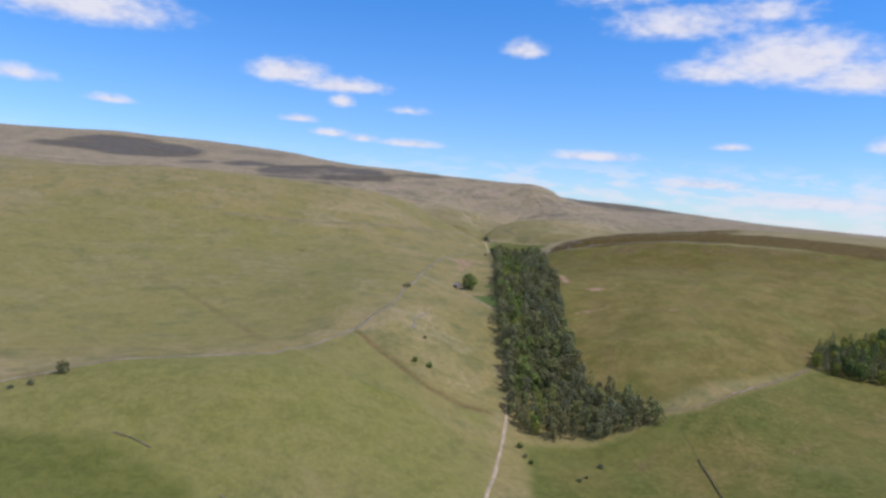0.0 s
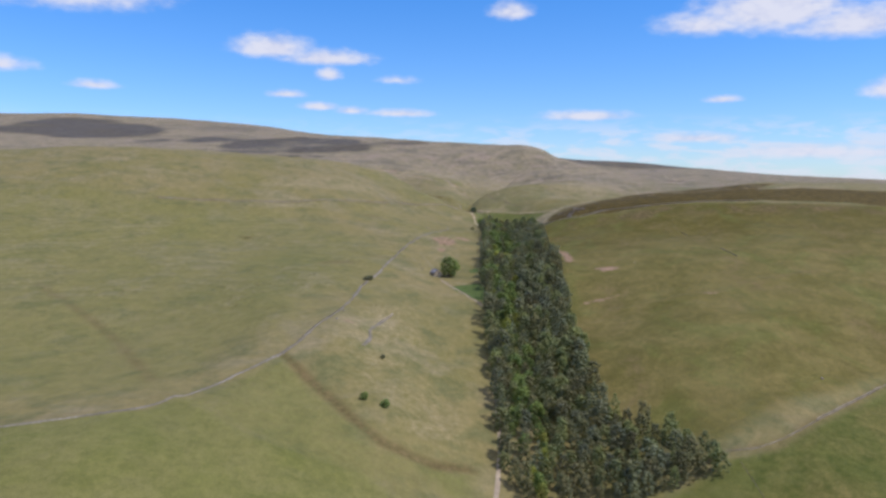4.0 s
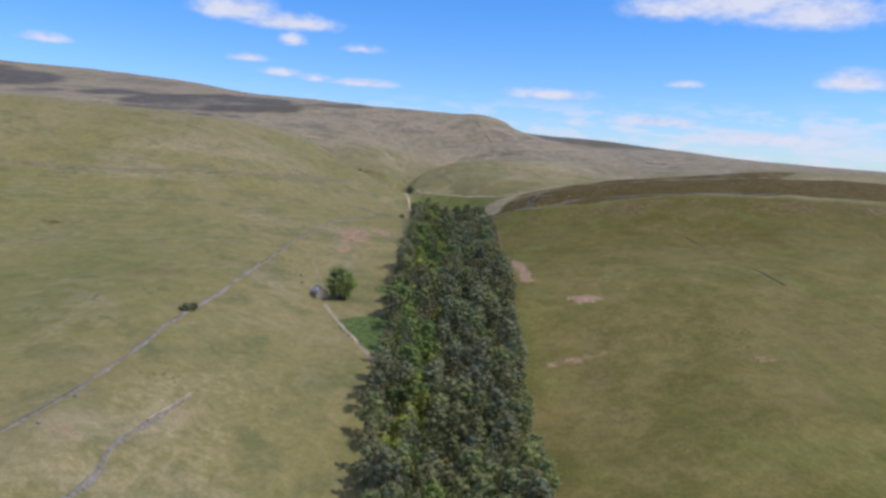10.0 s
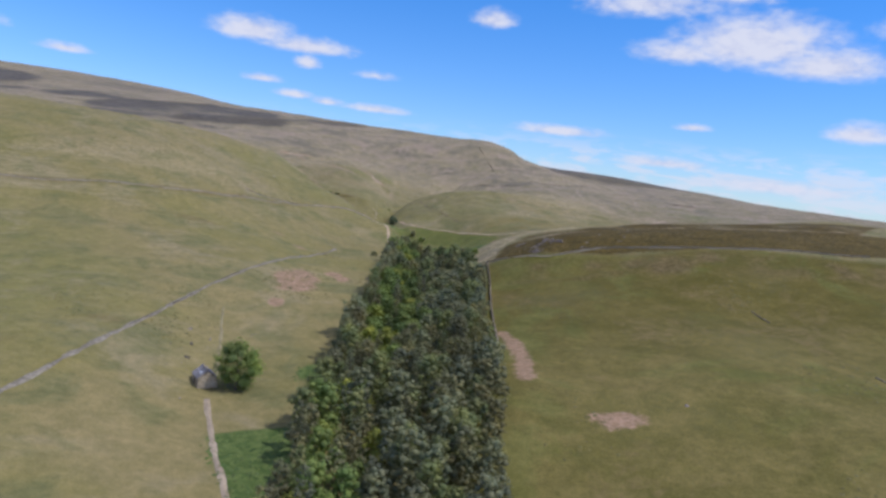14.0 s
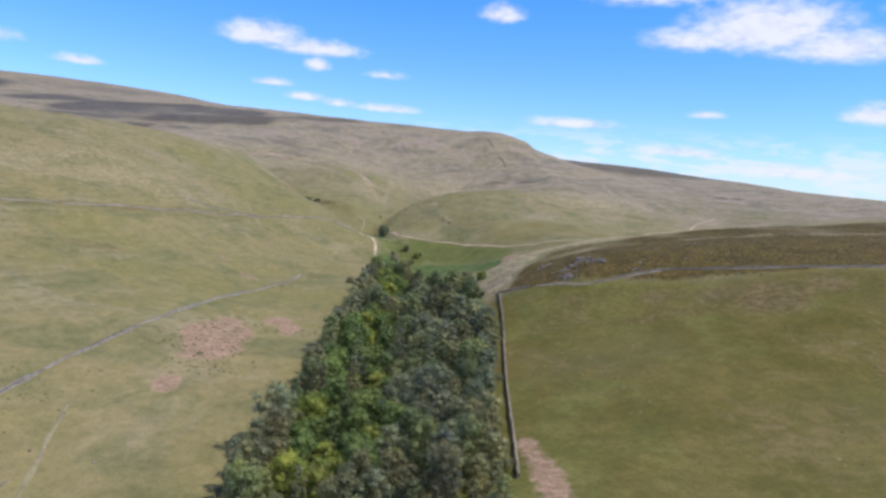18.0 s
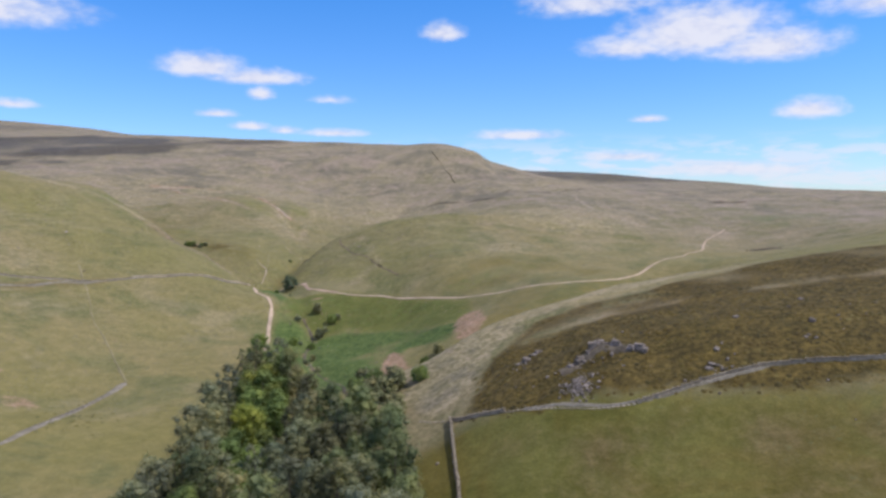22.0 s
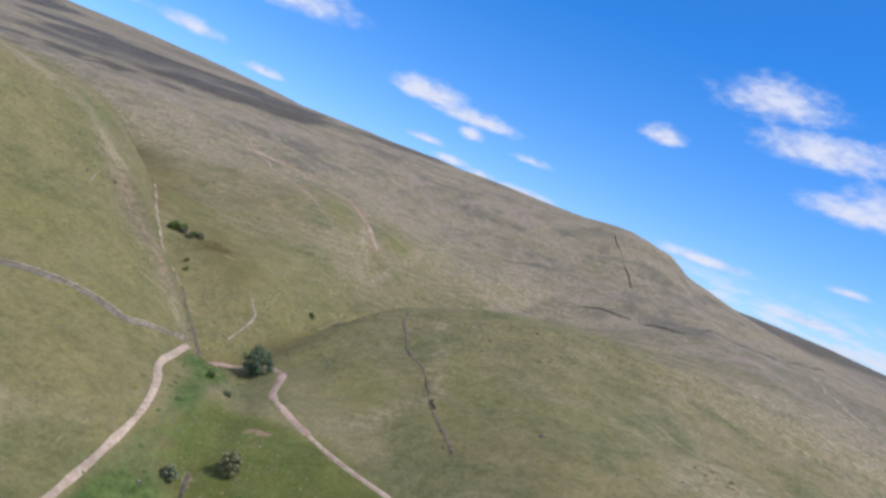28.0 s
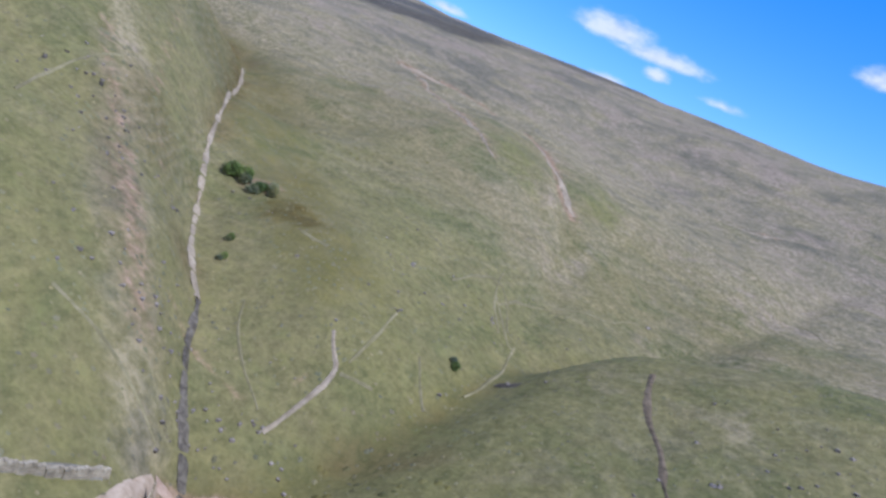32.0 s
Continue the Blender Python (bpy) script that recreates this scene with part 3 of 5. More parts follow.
def ground_z(x, y):
    """Height of the ground sheet."""
    i = np.clip(np.searchsorted(GX, x) - 1, 0, len(GX) - 2)
    j = np.clip(np.searchsorted(GY, y) - 1, 0, len(GY) - 2)
    u, v = (x - GX[i]) / (GX[i + 1] - GX[i]), (y - GY[j]) / (GY[j + 1] - GY[j])
    return (LAND[j, i] * (1 - u) + LAND[j, i + 1] * u) * (1 - v) + (LAND[j + 1, i] * (1 - u) + LAND[j + 1, i + 1] * u) * v


def area(points, soft, x=MX, y=MY):
    """1 well inside a ring of points, 0.5 on it, 0 outside."""
    inside = np.zeros(x.shape, bool)
    for (ax, ay), (bx, by) in zip(points, points[1:] + points[:1]):
        cross = (ay > y) != (by > y)
        inside ^= cross & (x < (bx - ax) * (y - ay) / ((by - ay) or 1e-9) + ax)
    d, _ = along(points + points[:1], x, y)
    return np.clip(0.5 + np.where(inside, d, -d) / soft, 0, 1)


def strip(points, wide):
    d, _ = along(points, MX, MY)
    return np.clip(1.0 - 0.5 * d / wide, 0, 1)


def most(*fields):
    return np.clip(np.maximum.reduce(fields), 0, 1)


VALLEY_TRACK_S = [(2, 128), (4, 140), (9, 165), (13, 192), (18, 223), (21, 262), (21, 300), (21, 340), (22, 366), (16, 382), (9, 398), (0, 422), (-4, 434)]
VALLEY_TRACK_N = [(36, 684), (33.5, 702), (32, 717), (31, 731), (30, 744), (26, 754), (21, 762), (19, 772), (17, 781), (15.5, 786), (15, 788.4)]
FORD = [(15, 788.4), (16.5, 791.2), (19.4, 793.4), (22.8, 795.2), (28.9, 794), (33, 791.8)]
MOOR_TRACK = [(33, 791.8), (36.5, 788.2), (37.9, 784.6), (39, 780), (41, 771), (47, 764), (54, 758.5), (65, 751), (76, 744.5), (93, 730), (106, 719.5), (121, 711), (134, 706), (149, 710), (166, 724), (182, 742), (203, 766), (221, 787), (226, 800), (238, 818), (258, 840)]
BECK_TRACK = [(-2.7, 809), (-7.7, 812), (-20.7, 826), (-28.8, 833.6), (-42, 849.7), (-60, 873), (-77, 897), (-92, 915)]
FORK_PATH = [(16.8, 801.4), (17.3, 806.8), (17.9, 813), (15, 814.9), (12.9, 817.3)]
WALL_LONG = [(-230, 138), (-195, 153), (-171, 174), (-147, 186), (-118, 200), (-97, 209), (-81, 240), (-66, 264), (-59, 289), (-53, 307), (-49, 331), (-48, 365), (-45, 394), (-41, 421), (-39, 450), (-36, 480), (-33, 505), (-27, 531), (-20, 554), (-13, 585), (-6, 625), (0, 652), (3, 665)]
FIELD_BANK = [(-97, 222), (-82, 208), (-63.7, 195), (-45, 194), (-26, 195), (-12, 188), (-2, 180), (6, 168)]
HEDGE_BANK = [(-66, 264), (-55, 251), (-44, 238), (-33, 225), (-22, 216), (-6, 216), (8, 222)]
GREEN_LEFT = [(-400, 90), (-230, 138), (-171, 174), (-118, 200), (-97, 209), (-66, 262), (-44, 237), (-22, 214), (10, 220), (8, 160), (0, 100), (-60, -100), (-900, -100), (-900, 90)]
GREEN_RIGHT = [(98, 224), (115, 224), (150, 246), (198, 282), (300, 300), (900, 280), (900, -100), (40, -100), (22, 130), (24, 200), (60, 203)]
BOWL = [(30, 778), (33, 760), (38, 743), (48, 730), (60, 731), (80, 714), (99, 691), (91, 677), (80, 690), (68, 664), (58, 648), (50, 655), (38, 690), (33, 718), (31, 746), (24, 768), (24, 782)]
BOWL_LAWN = [(34, 766), (38, 762), (60, 757), (80, 742), (103, 719), (101, 690), (60, 731), (48, 728), (34, 745)]
NAB_SLOPE = [(86, 599), (98, 588), (123, 579), (156, 568), (200, 561), (260, 548), (330, 520), (430, 490), (560, 470), (640, 500), (560, 530), (440, 556), (352, 578), (262, 595), (205, 606), (175, 610), (146, 616), (121, 617), (112, 621), (104, 619), (93, 611)]
NAB_TOP = [(90, 608), (94, 616), (98, 623), (107, 633), (117, 636), (137, 638), (167, 645), (230, 668), (320, 650), (262, 590), (175, 604), (121, 612), (104, 614)]

TERRACE = area([(-97, 222), (-82, 208), (-63.7, 195), (-26, 195), (-2, 180), (6, 200), (-22, 220), (-44, 240), (-66, 264)], 8)
PASTZ = most(0.55 * blob(MX, MY, -8, 932, 9, 28, 25, 0.9), 0.55 * blob(MX, MY, 18, 958, 8, 24, 10, 0.9), 0.42 * area([(-120, 770), (0, 745), (130, 755), (130, 870), (60, 890), (-50, 890)], 40), 0.8 * blob(MX, MY, 62, 648, 5, 12), 0.9 * area(BOWL_LAWN, 6), area(GREEN_LEFT, 10) * (1 - 0.45 * TERRACE) * (0.82 + 0.4 * value_noise(MX, MY, 55)), area(GREEN_RIGHT, 10) * (0.9 + 0.3 * value_noise(MX, MY, 40)), 0.5 * area([(-400, 200), (-97, 215), (-60, 300), (-50, 420), (-40, 520), (-130, 600), (-400, 560)], 60),
             0.3 * area([(60, 380), (82, 560), (86, 590), (130, 572), (260, 540), (330, 470), (200, 390)], 30))
LUSHZ = most(area(BOWL, 5) * (0.78 + 0.35 * value_noise(MX, MY, 9)), area([(2, 414), (8, 399), (16, 384), (23, 378), (24, 408), (20, 420)], 4), blob(MX, MY, 19, 457, 3.5, 7),
             0.45 * blob(MX, MY, -62, 838, 8, 14, 30), 0.3 * blob(MX, MY, -8, 930, 8, 26, 25, 0.8), 0.3 * blob(MX, MY, 18, 958, 8, 22, 10, 0.8), 0.4 * blob(MX, MY, -68, 834, 9, 14, 30),
             0.8 * blob(MX, MY, 24, 777, 5, 8), 0.5 * blob(MX, MY, 45, 850, 7, 9), 0.4 * blob(MX, MY, 110, 735, 40, 9, 20), 0.35 * blob(MX, MY, 30, 812, 8, 10), 0.4 * blob(MX, MY, 300, 860, 50, 14))
# smoother grass above the bracken
LUSHZ = most(LUSHZ, 0.36 * area(BOWL_LAWN, 6))
# dry grass; along the spur crest it also paints the sunlit edge
DRYZ = most(0.45 * area([(-60, 268), (-40, 246), (-12, 224), (10, 232), (12, 300), (12, 340), (0, 362), (-30, 360), (-46, 330)], 16) * (0.75 + 0.4 * value_noise(MX, MY, 28)),
            0.72 * area([(80, 607), (76, 622), (75, 642), (84, 640), (95, 647), (117, 648), (132, 654), (156, 678), (164, 660), (137, 641), (117, 639), (106, 635), (97, 624), (92, 616), (88, 606)], 4), 0.85 * strip([(116, 622), (140, 618), (205, 610), (262, 600), (340, 580)], 4) * (0.7 + 0.6 * value_noise(MX, MY, 7)),
            0.55 * strip([(70, 354), (109, 353), (150, 358), (201, 385)], 3.2), 0.3 * area([(28, 800), (30, 824), (45, 845), (75, 852), (112, 832), (110, 790), (82, 772), (55, 800)], 16),
            0.72 * strip([(-180, 806), (-110, 829), (-62, 836), (-36, 820), (-10, 800), (14, 787)], 4.0), 0.62 * blob(MX, MY, 190, 860, 70, 35, 25), 0.5 * blob(MX, MY, 110, 900, 80, 14, 8),
            0.55 * strip([(-39, 1021), (-18, 1000), (14, 912), (20, 890)], 5), 0.55 * strip([(30, 1000), (26, 940), (24, 895)], 3.5),
            0.95 * np.clip((MY - 880) / 110, 0, 1) * (0.8 + 0.4 * value_noise(MX * 0.4, MY, 40)), 0.5 * strip([(60, 765), (70, 785), (62, 830)], 4),
            0.5 * blob(MX, MY, 130, 775, 22, 12, 40), 0.45 * blob(MX, MY, -120, 690, 90, 30, 35))
# heather, plus painted cloud shadows far off and shade in the side valley
HEATH_SHADEZ = most(0.44 * area([(-400, 985), (-260, 1000), (-180, 1010), (-180, 1140), (-400, 1160)], 40) * (0.85 + 0.8 * value_noise(MX, MY, 28)), 0.22 * area([(84, 470), (90, 585), (123, 575), (200, 557), (330, 515), (330, 430), (180, 470)], 26) * (0.8 + 0.6 * value_noise(MX, MY, 14)), 0.86 * area(NAB_TOP, 4) * (0.95 + 0.4 * value_noise(MX, MY, 13)) * (1 - np.clip(0.5 + 0.9 * value_noise(MX, MY, 7), 0, 0.8) * strip([(112, 621), (140, 618), (170, 613), (205, 609), (262, 600)], 3.0)) * np.clip(1.35 - MX / 260, 0.75, 1), 0.55 * strip([(-240, 977), (-183, 965), (-150, 955), (-116, 937), (-90, 909), (-70, 886), (-50, 860)], 4.5), area(NAB_SLOPE, 8) * (0.95 + 0.3 * value_noise(MX, MY, 12)), 0.95 * area([(-900, 1640), (-767, 1650), (-609, 1525), (-500, 1304), (-579, 1255), (-660, 1215), (-900, 1300)], 60) * (0.9 + 0.4 * value_noise(MX, MY, 60)),
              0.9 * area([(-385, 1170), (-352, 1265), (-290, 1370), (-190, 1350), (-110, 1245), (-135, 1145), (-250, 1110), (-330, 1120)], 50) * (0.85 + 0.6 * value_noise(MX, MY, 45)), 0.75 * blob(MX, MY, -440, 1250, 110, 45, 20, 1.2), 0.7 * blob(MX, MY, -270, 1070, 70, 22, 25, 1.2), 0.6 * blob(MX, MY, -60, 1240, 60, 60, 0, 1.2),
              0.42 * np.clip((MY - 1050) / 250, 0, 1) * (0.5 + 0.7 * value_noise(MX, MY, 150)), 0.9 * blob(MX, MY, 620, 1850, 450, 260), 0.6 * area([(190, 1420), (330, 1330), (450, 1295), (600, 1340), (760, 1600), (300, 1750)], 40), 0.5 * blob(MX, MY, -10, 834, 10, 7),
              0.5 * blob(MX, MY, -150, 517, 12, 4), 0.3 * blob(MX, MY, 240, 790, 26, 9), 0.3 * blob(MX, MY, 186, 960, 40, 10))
BAREZ = most(0.8 * strip([(-97, 1017), (-77, 1020), (-55, 1018), (-20, 990), (-6, 965), (8, 937), (15, 929)], 2.6), 0.65 * strip([(-84, 1008), (-50, 970), (-26, 938), (-9, 920)], 2.2), 0.5 * strip([(28, 1028), (53, 1029), (87, 1040)], 3.0), 0.98 * blob(MX, MY, -1, 553, 9, 18), 0.85 * blob(MX, MY, 12, 578, 4, 7), 0.8 * blob(MX, MY, -3, 521, 3.5, 5), 0.66 * blob(MX, MY, 17, 570, 4, 8), 0.85 * strip([(78, 486), (80, 472), (81, 455), (79, 440)], 3.0),
             0.78 * blob(MX, MY, 98, 415, 8, 5), 0.62 * blob(MX, MY, 84, 372, 12, 2.5, 10), 0.88 * area([(74, 692), (70, 672), (70, 652), (76, 648), (84, 656), (83, 668), (79, 676), (77, 688)], 3),
             0.75 * blob(MX, MY, 20, 788, 4.5, 2.6), 0.7 * strip(FORD, 1.4), 0.6 * blob(MX, MY, -30, 660, 5, 2.5), 0.8 * blob(MX, MY, 99, 690, 5, 15, -12, 0.5), 0.6 * blob(MX, MY, 46, 755, 2.5, 1.5),
             0.6 * strip([(-48, 824), (-36.7, 816.4), (-22, 810), (-4.4, 797.3), (3, 793.6)], 2.2), 0.5 * strip([(-60, 850), (-48, 838), (-34, 824), (-18, 815)], 1.6), 0.6 * blob(MX, MY, -20, 838, 7, 4), 0.55 * strip(BURN[2:10], 1.6), 0.5 * blob(MX, MY, 140, 356, 10, 2.4),
             0.55 * blob(MX, MY, -45, 300, 4, 3), 0.6 * blob(MX, MY, -15, 645, 7, 4), 0.55 * strip([(-1, 803), (12, 802), (16, 812)], 1.0))
UPHILL_WALL = [(3, 665), (-2, 676), (-12, 692), (-24, 712), (-31, 727), (-42, 748)]
BOWL_EAST = area([(82, 652), (97, 657), (121, 660), (140, 671), (176, 704), (166, 722), (134, 706), (110, 712), (104, 690), (90, 676)], 5)
RUSHZ = most(0.2 * area([(36, 806), (62, 790), (90, 764), (140, 775), (150, 830), (100, 850), (60, 845)], 16) * (0.9 + 0.6 * value_noise(MX, MY, 16)), 0.42 * area([(95, 700), (134, 708), (160, 724), (140, 762), (90, 762)], 14) * (0.9 + 0.5 * value_noise(MX, MY, 10)), 0.5 * BOWL_EAST, 0.5 * area(GREEN_RIGHT, 10) * (0.9 + 0.5 * value_noise(MX, MY, 24)), 0.45 * area([(-75, 862), (-50, 850), (-20, 832), (10, 812), (16, 830), (-20, 862), (-60, 905), (-110, 950), (-190, 985), (-260, 990), (-190, 955), (-120, 925)], 14),
             0.86 * area([(50, 300), (56, 246), (98, 230), (200, 288), (420, 320), (900, 330), (900, 470), (330, 520), (200, 560), (123, 578), (86, 596), (66, 592), (60, 480), (50, 380)], 12) * (0.98 + 0.3 * value_noise(MX, MY, 38)),
             0.55 * area([(74, 300), (120, 300), (170, 340), (210, 380), (330, 420), (330, 300), (200, 290), (98, 232), (80, 250)], 25),
             0.62 * area([(84, 500), (90, 590), (120, 575), (200, 556), (330, 515), (330, 440), (200, 470), (120, 500)], 24),
             0.5 * strip(GHYLL, 3.5), 0.62 * strip(HEDGE_BANK, 2.6), 0.6 * strip([(70, 350), (109, 349), (150, 353), (203, 379)], 2.2), 0.6 * blob(MX, MY, 70, 868, 22, 8, 20),
             0.45 * strip(WALL_LONG, 2.5), 0.5 * strip([(-140, 606), (-110, 626), (-80, 652), (-38, 724)], 3), 0.5 * strip([(172, 500), (174, 470), (176, 425)], 2.5))
LAND += 1.3 * np.exp(-(along(FIELD_BANK, MX, MY)[0] / 3.2) ** 2) - 0.9 * np.exp(-(along(HEDGE_BANK, MX, MY)[0] / 2.5) ** 2)
LAND += 0.9 * np.exp(-(along([(70, 354), (109, 353), (150, 358), (201, 385)], MX, MY)[0] / 4.0) ** 2)
# far moor, where the grass colour carries painted haze
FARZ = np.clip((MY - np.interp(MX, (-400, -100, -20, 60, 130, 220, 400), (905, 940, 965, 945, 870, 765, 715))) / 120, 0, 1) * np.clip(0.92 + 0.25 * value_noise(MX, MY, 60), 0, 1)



# upland sward paled by painted distance haze, contour steps, dead bracken, and improved pasture
UPZ = np.where((MX > 60) & (MY < 640), np.clip((MY - 425) / 75, 0, 1), np.clip((MY - 640) / 260, 0, 1))
TERRZ = most(0.8 * area([(-420, 420), (-150, 330), (-60, 330), (-45, 500), (-10, 660), (-40, 760), (-60, 800), (-420, 760)], 40), area([(-330, 770), (-150, 815), (-62, 834), (-5, 795), (-20, 830), (-60, 880), (-120, 920), (-330, 900)], 14),
             0.7 * area([(-130, 960), (-40, 860), (10, 830), (60, 880), (110, 940), (60, 1020), (-60, 1010)], 30), 0.6 * area([(40, 800), (80, 770), (130, 780), (130, 850), (60, 850)], 15))
# brown cover; along the ghyll it also paints the shadow in the hollow
BROWNZ = most(0.5 * area([(86, 540), (90, 585), (123, 575), (200, 557), (330, 515), (330, 490), (200, 530), (120, 548)], 14) * (0.9 + 0.6 * value_noise(MX, MY, 8)), 0.45 * strip(GHYLL, 5.0) * (0.9 + 0.5 * value_noise(MX, MY, 8)), 0.55 * strip([(-35, 814), (-28, 811), (-17, 804), (-8, 798), (3, 794)], 4.0), 0.5 * strip(BECK[3:], 4.0) * (0.9 + 0.7 * value_noise(MX, MY, 9)), 0.55 * blob(MX, MY, 29, 808, 8, 5, 20), 0.5 * blob(MX, MY, -30, 820, 14, 8, -30),
              0.5 * blob(MX, MY, -70, 430, 20, 8, 20), 0.5 * blob(MX, MY, -40, 470, 14, 5, 20), 0.75 * strip(HEDGE_BANK, 3.0), 0.55 * strip([(-111, 246), (-151, 303), (-178, 331), (-230, 380)], 4.0), 0.5 * strip([(-230, 144), (-195, 159), (-171, 180), (-147, 192), (-118, 206)], 3.5),
              0.6 * blob(MX, MY, -186, 162, 8, 7), 0.5 * strip([(74, 181), (97, 203), (110, 178), (131, 177), (176, 211), (230, 240)], 5.0) * (0.8 + 0.6 * value_noise(MX, MY, 11)),
              0.7 * strip([(-238, 573), (-200, 584), (-152, 601), (-132, 613), (-100, 638), (-77, 662), (-55, 706), (-31, 738)], 3.0), 0.5 * blob(MX, MY, -63, 616, 14, 6, 20), 0.45 * strip(BURN[2:10], 3.0),
              0.55 * strip([(98, 227), (115, 226), (150, 248), (198, 284)], 3.5), 0.5 * strip([(160, 356), (176, 372), (214, 391)], 3.0), 0.95 * area(NAB_TOP, 3) * (0.85 + 0.5 * value_noise(MX, MY, 9)))
VIVIDZ = most(0.66 * area([(-420, 60), (-205, 114), (-174, 120), (-136, 125), (-103, 110), (-80, 90), (-60, -100), (-420, -100)], 12), 0.85 * area(GREEN_RIGHT, 8) * (0.9 + 0.35 * value_noise(MX, MY, 30)),
              0.55 * area(BOWL_LAWN, 6))


def build_ground():
    ny, nx = LAND.shape
    verts = np.stack([MX, MY, LAND], -1).reshape(-1, 3)
    k = (np.arange(ny - 1)[:, None] * nx + np.arange(nx - 1)).ravel()
    faces = np.stack([k, k + 1, k + nx + 1, k + nx], 1)
    me = bpy.data.meshes.new("ground")
    me.vertices.add(len(verts))
    me.vertices.foreach_set("co", verts.ravel())
    me.loops.add(faces.size)
    me.loops.foreach_set("vertex_index", faces.ravel())
    me.polygons.add(len(faces))
    me.polygons.foreach_set("loop_start", np.arange(0, faces.size, 4))
    me.polygons.foreach_set("use_smooth", np.ones(len(faces), bool))
    me.update()
    for name, four in (("zones_a", (LUSHZ, DRYZ, HEATH_SHADEZ, FARZ)), ("zones_b", (BAREZ, PASTZ, RUSHZ, np.ones_like(LAND))), ("zones_c", (UPZ, TERRZ, BROWNZ, VIVIDZ))):
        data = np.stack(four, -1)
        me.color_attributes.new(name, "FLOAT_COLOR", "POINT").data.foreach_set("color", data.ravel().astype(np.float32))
    me.materials.append(MOOR)
    return tagged(new("ground", me), "rolling moorland of rough olive and straw grass", "ground", kind="structure")


build_sky()
build_ground()
# ---- ways and water ----


def mesh_of(name, verts, faces, mat, smooth=False):
    me = bpy.data.meshes.new(name)
    me.from_pydata([tuple(v) for v in verts], [], [tuple(int(i) for i in f) for f in faces])
    me.materials.append(mat)
    if smooth:
        me.polygons.foreach_set("use_smooth", [True] * len(me.polygons))
    return me


def part(name, me, parent, label="", place=None):
    ob = new(name, me)
    ob.parent = parent
    if place is not None:
        ob.matrix_local = place
    return tagged(ob, label)


def stations(points, step):
    """Places every step metres along a line rounded at its corners, with the way across."""
    p = np.array(points, float)
    for _ in range(2):
        q = np.empty((2 * len(p), 2))
        q[0::2], q[1::2] = p, p
        cut = np.concatenate([[p[0]], np.stack([0.75 * p[:-1] + 0.25 * p[1:], 0.25 * p[:-1] + 0.75 * p[1:]], 1).reshape(-1, 2), [p[-1]]])
        p = cut
    s = np.concatenate([[0], np.cumsum(np.hypot(*np.diff(p, axis=0).T))])
    t = np.arange(0, s[-1], step)
    xy = np.stack([np.interp(t, s, p[:, 0]), np.interp(t, s, p[:, 1])], 1)
    tangent = np.gradient(xy, axis=0)
    tangent /= np.hypot(*tangent.T)[:, None] + 1e-9
    return xy, np.stack([tangent[:, 1], -tangent[:, 0]], 1)


def ribbon(name, points, width, mat, label, category, lift=0.10, wander=0.25, crown=0.05, ragged=0.3, step=0.9):
    """A worn way laid on the ground, with uneven edges and a slight crown."""
    xy, side = stations(points, step)
    n, cross = len(xy), np.array([-0.5, -0.25, 0.0, 0.25, 0.5])
    k = np.arange(n) * step
    drift = wander * value_noise(k, k * 0 + width, 9.0)
    half = width * (1 + ragged * value_noise(k, k * 0 + 7, 3.0))
    verts = []
    for i in range(n):
        for c in cross:
            off = drift[i] + c * half[i]
            x, y = xy[i] + side[i] * off
            verts.append((x, y, float(ground_z(x, y)) + lift + crown * (1 - 4 * c * c) - (0.12 if abs(c) == 0.5 else 0)))
    faces = [(5 * i + j, 5 * i + j + 1, 5 * i + j + 6, 5 * i + j + 5) for i in range(n - 1) for j in range(4)]
    return tagged(new(name, mesh_of(name, verts, faces, mat, True)), label, category, kind="structure")


ribbon("track_south", VALLEY_TRACK_S, 1.6, TRACK_DULL, "pale stony farm track beside the plantation", "track")
ribbon("track_north", VALLEY_TRACK_N, 1.5, TRACK, "pale gravel track at the foot of the hill", "track")
ribbon("track_ford", FORD, 1.35, TRACK_RED, "reddish muddy track where the ways meet", "track", ragged=0.5)
ribbon("track_moor", MOOR_TRACK[:7], 1.5, TRACK_RED, "pinkish stony track curving round a tree", "track", ragged=0.4)
ribbon("track_upper_moor", MOOR_TRACK[6:], 0.95, TRACK, "narrow pale track climbing across the moor", "track")
ribbon("track_beck", BECK_TRACK, 0.9, TRACK_DULL, "stony path up the side valley", "path", lift=0.34, ragged=0.8)
ribbon("path_branch", [(17.9, 813), (19.5, 813.6), (22.5, 815)], 0.4, TURF_PATH, "faint branch of a footpath", "path", ragged=0.6)
ribbon("path_fork", FORK_PATH, 0.6, TRACK_DULL, "worn footpath through rough grass", "path", ragged=0.5)
ribbon("path_barn", [(-5, 446), (-8, 460), (-13, 480), (-19, 505)], 1.0, TURF_PATH, "faint trodden path behind the barn", "path", ragged=0.6)
ribbon("path_mound", [(40, 803), (43, 797), (46, 791)], 0.35, TURF_PATH, "thin worn line in the turf", "path", ragged=0.8)
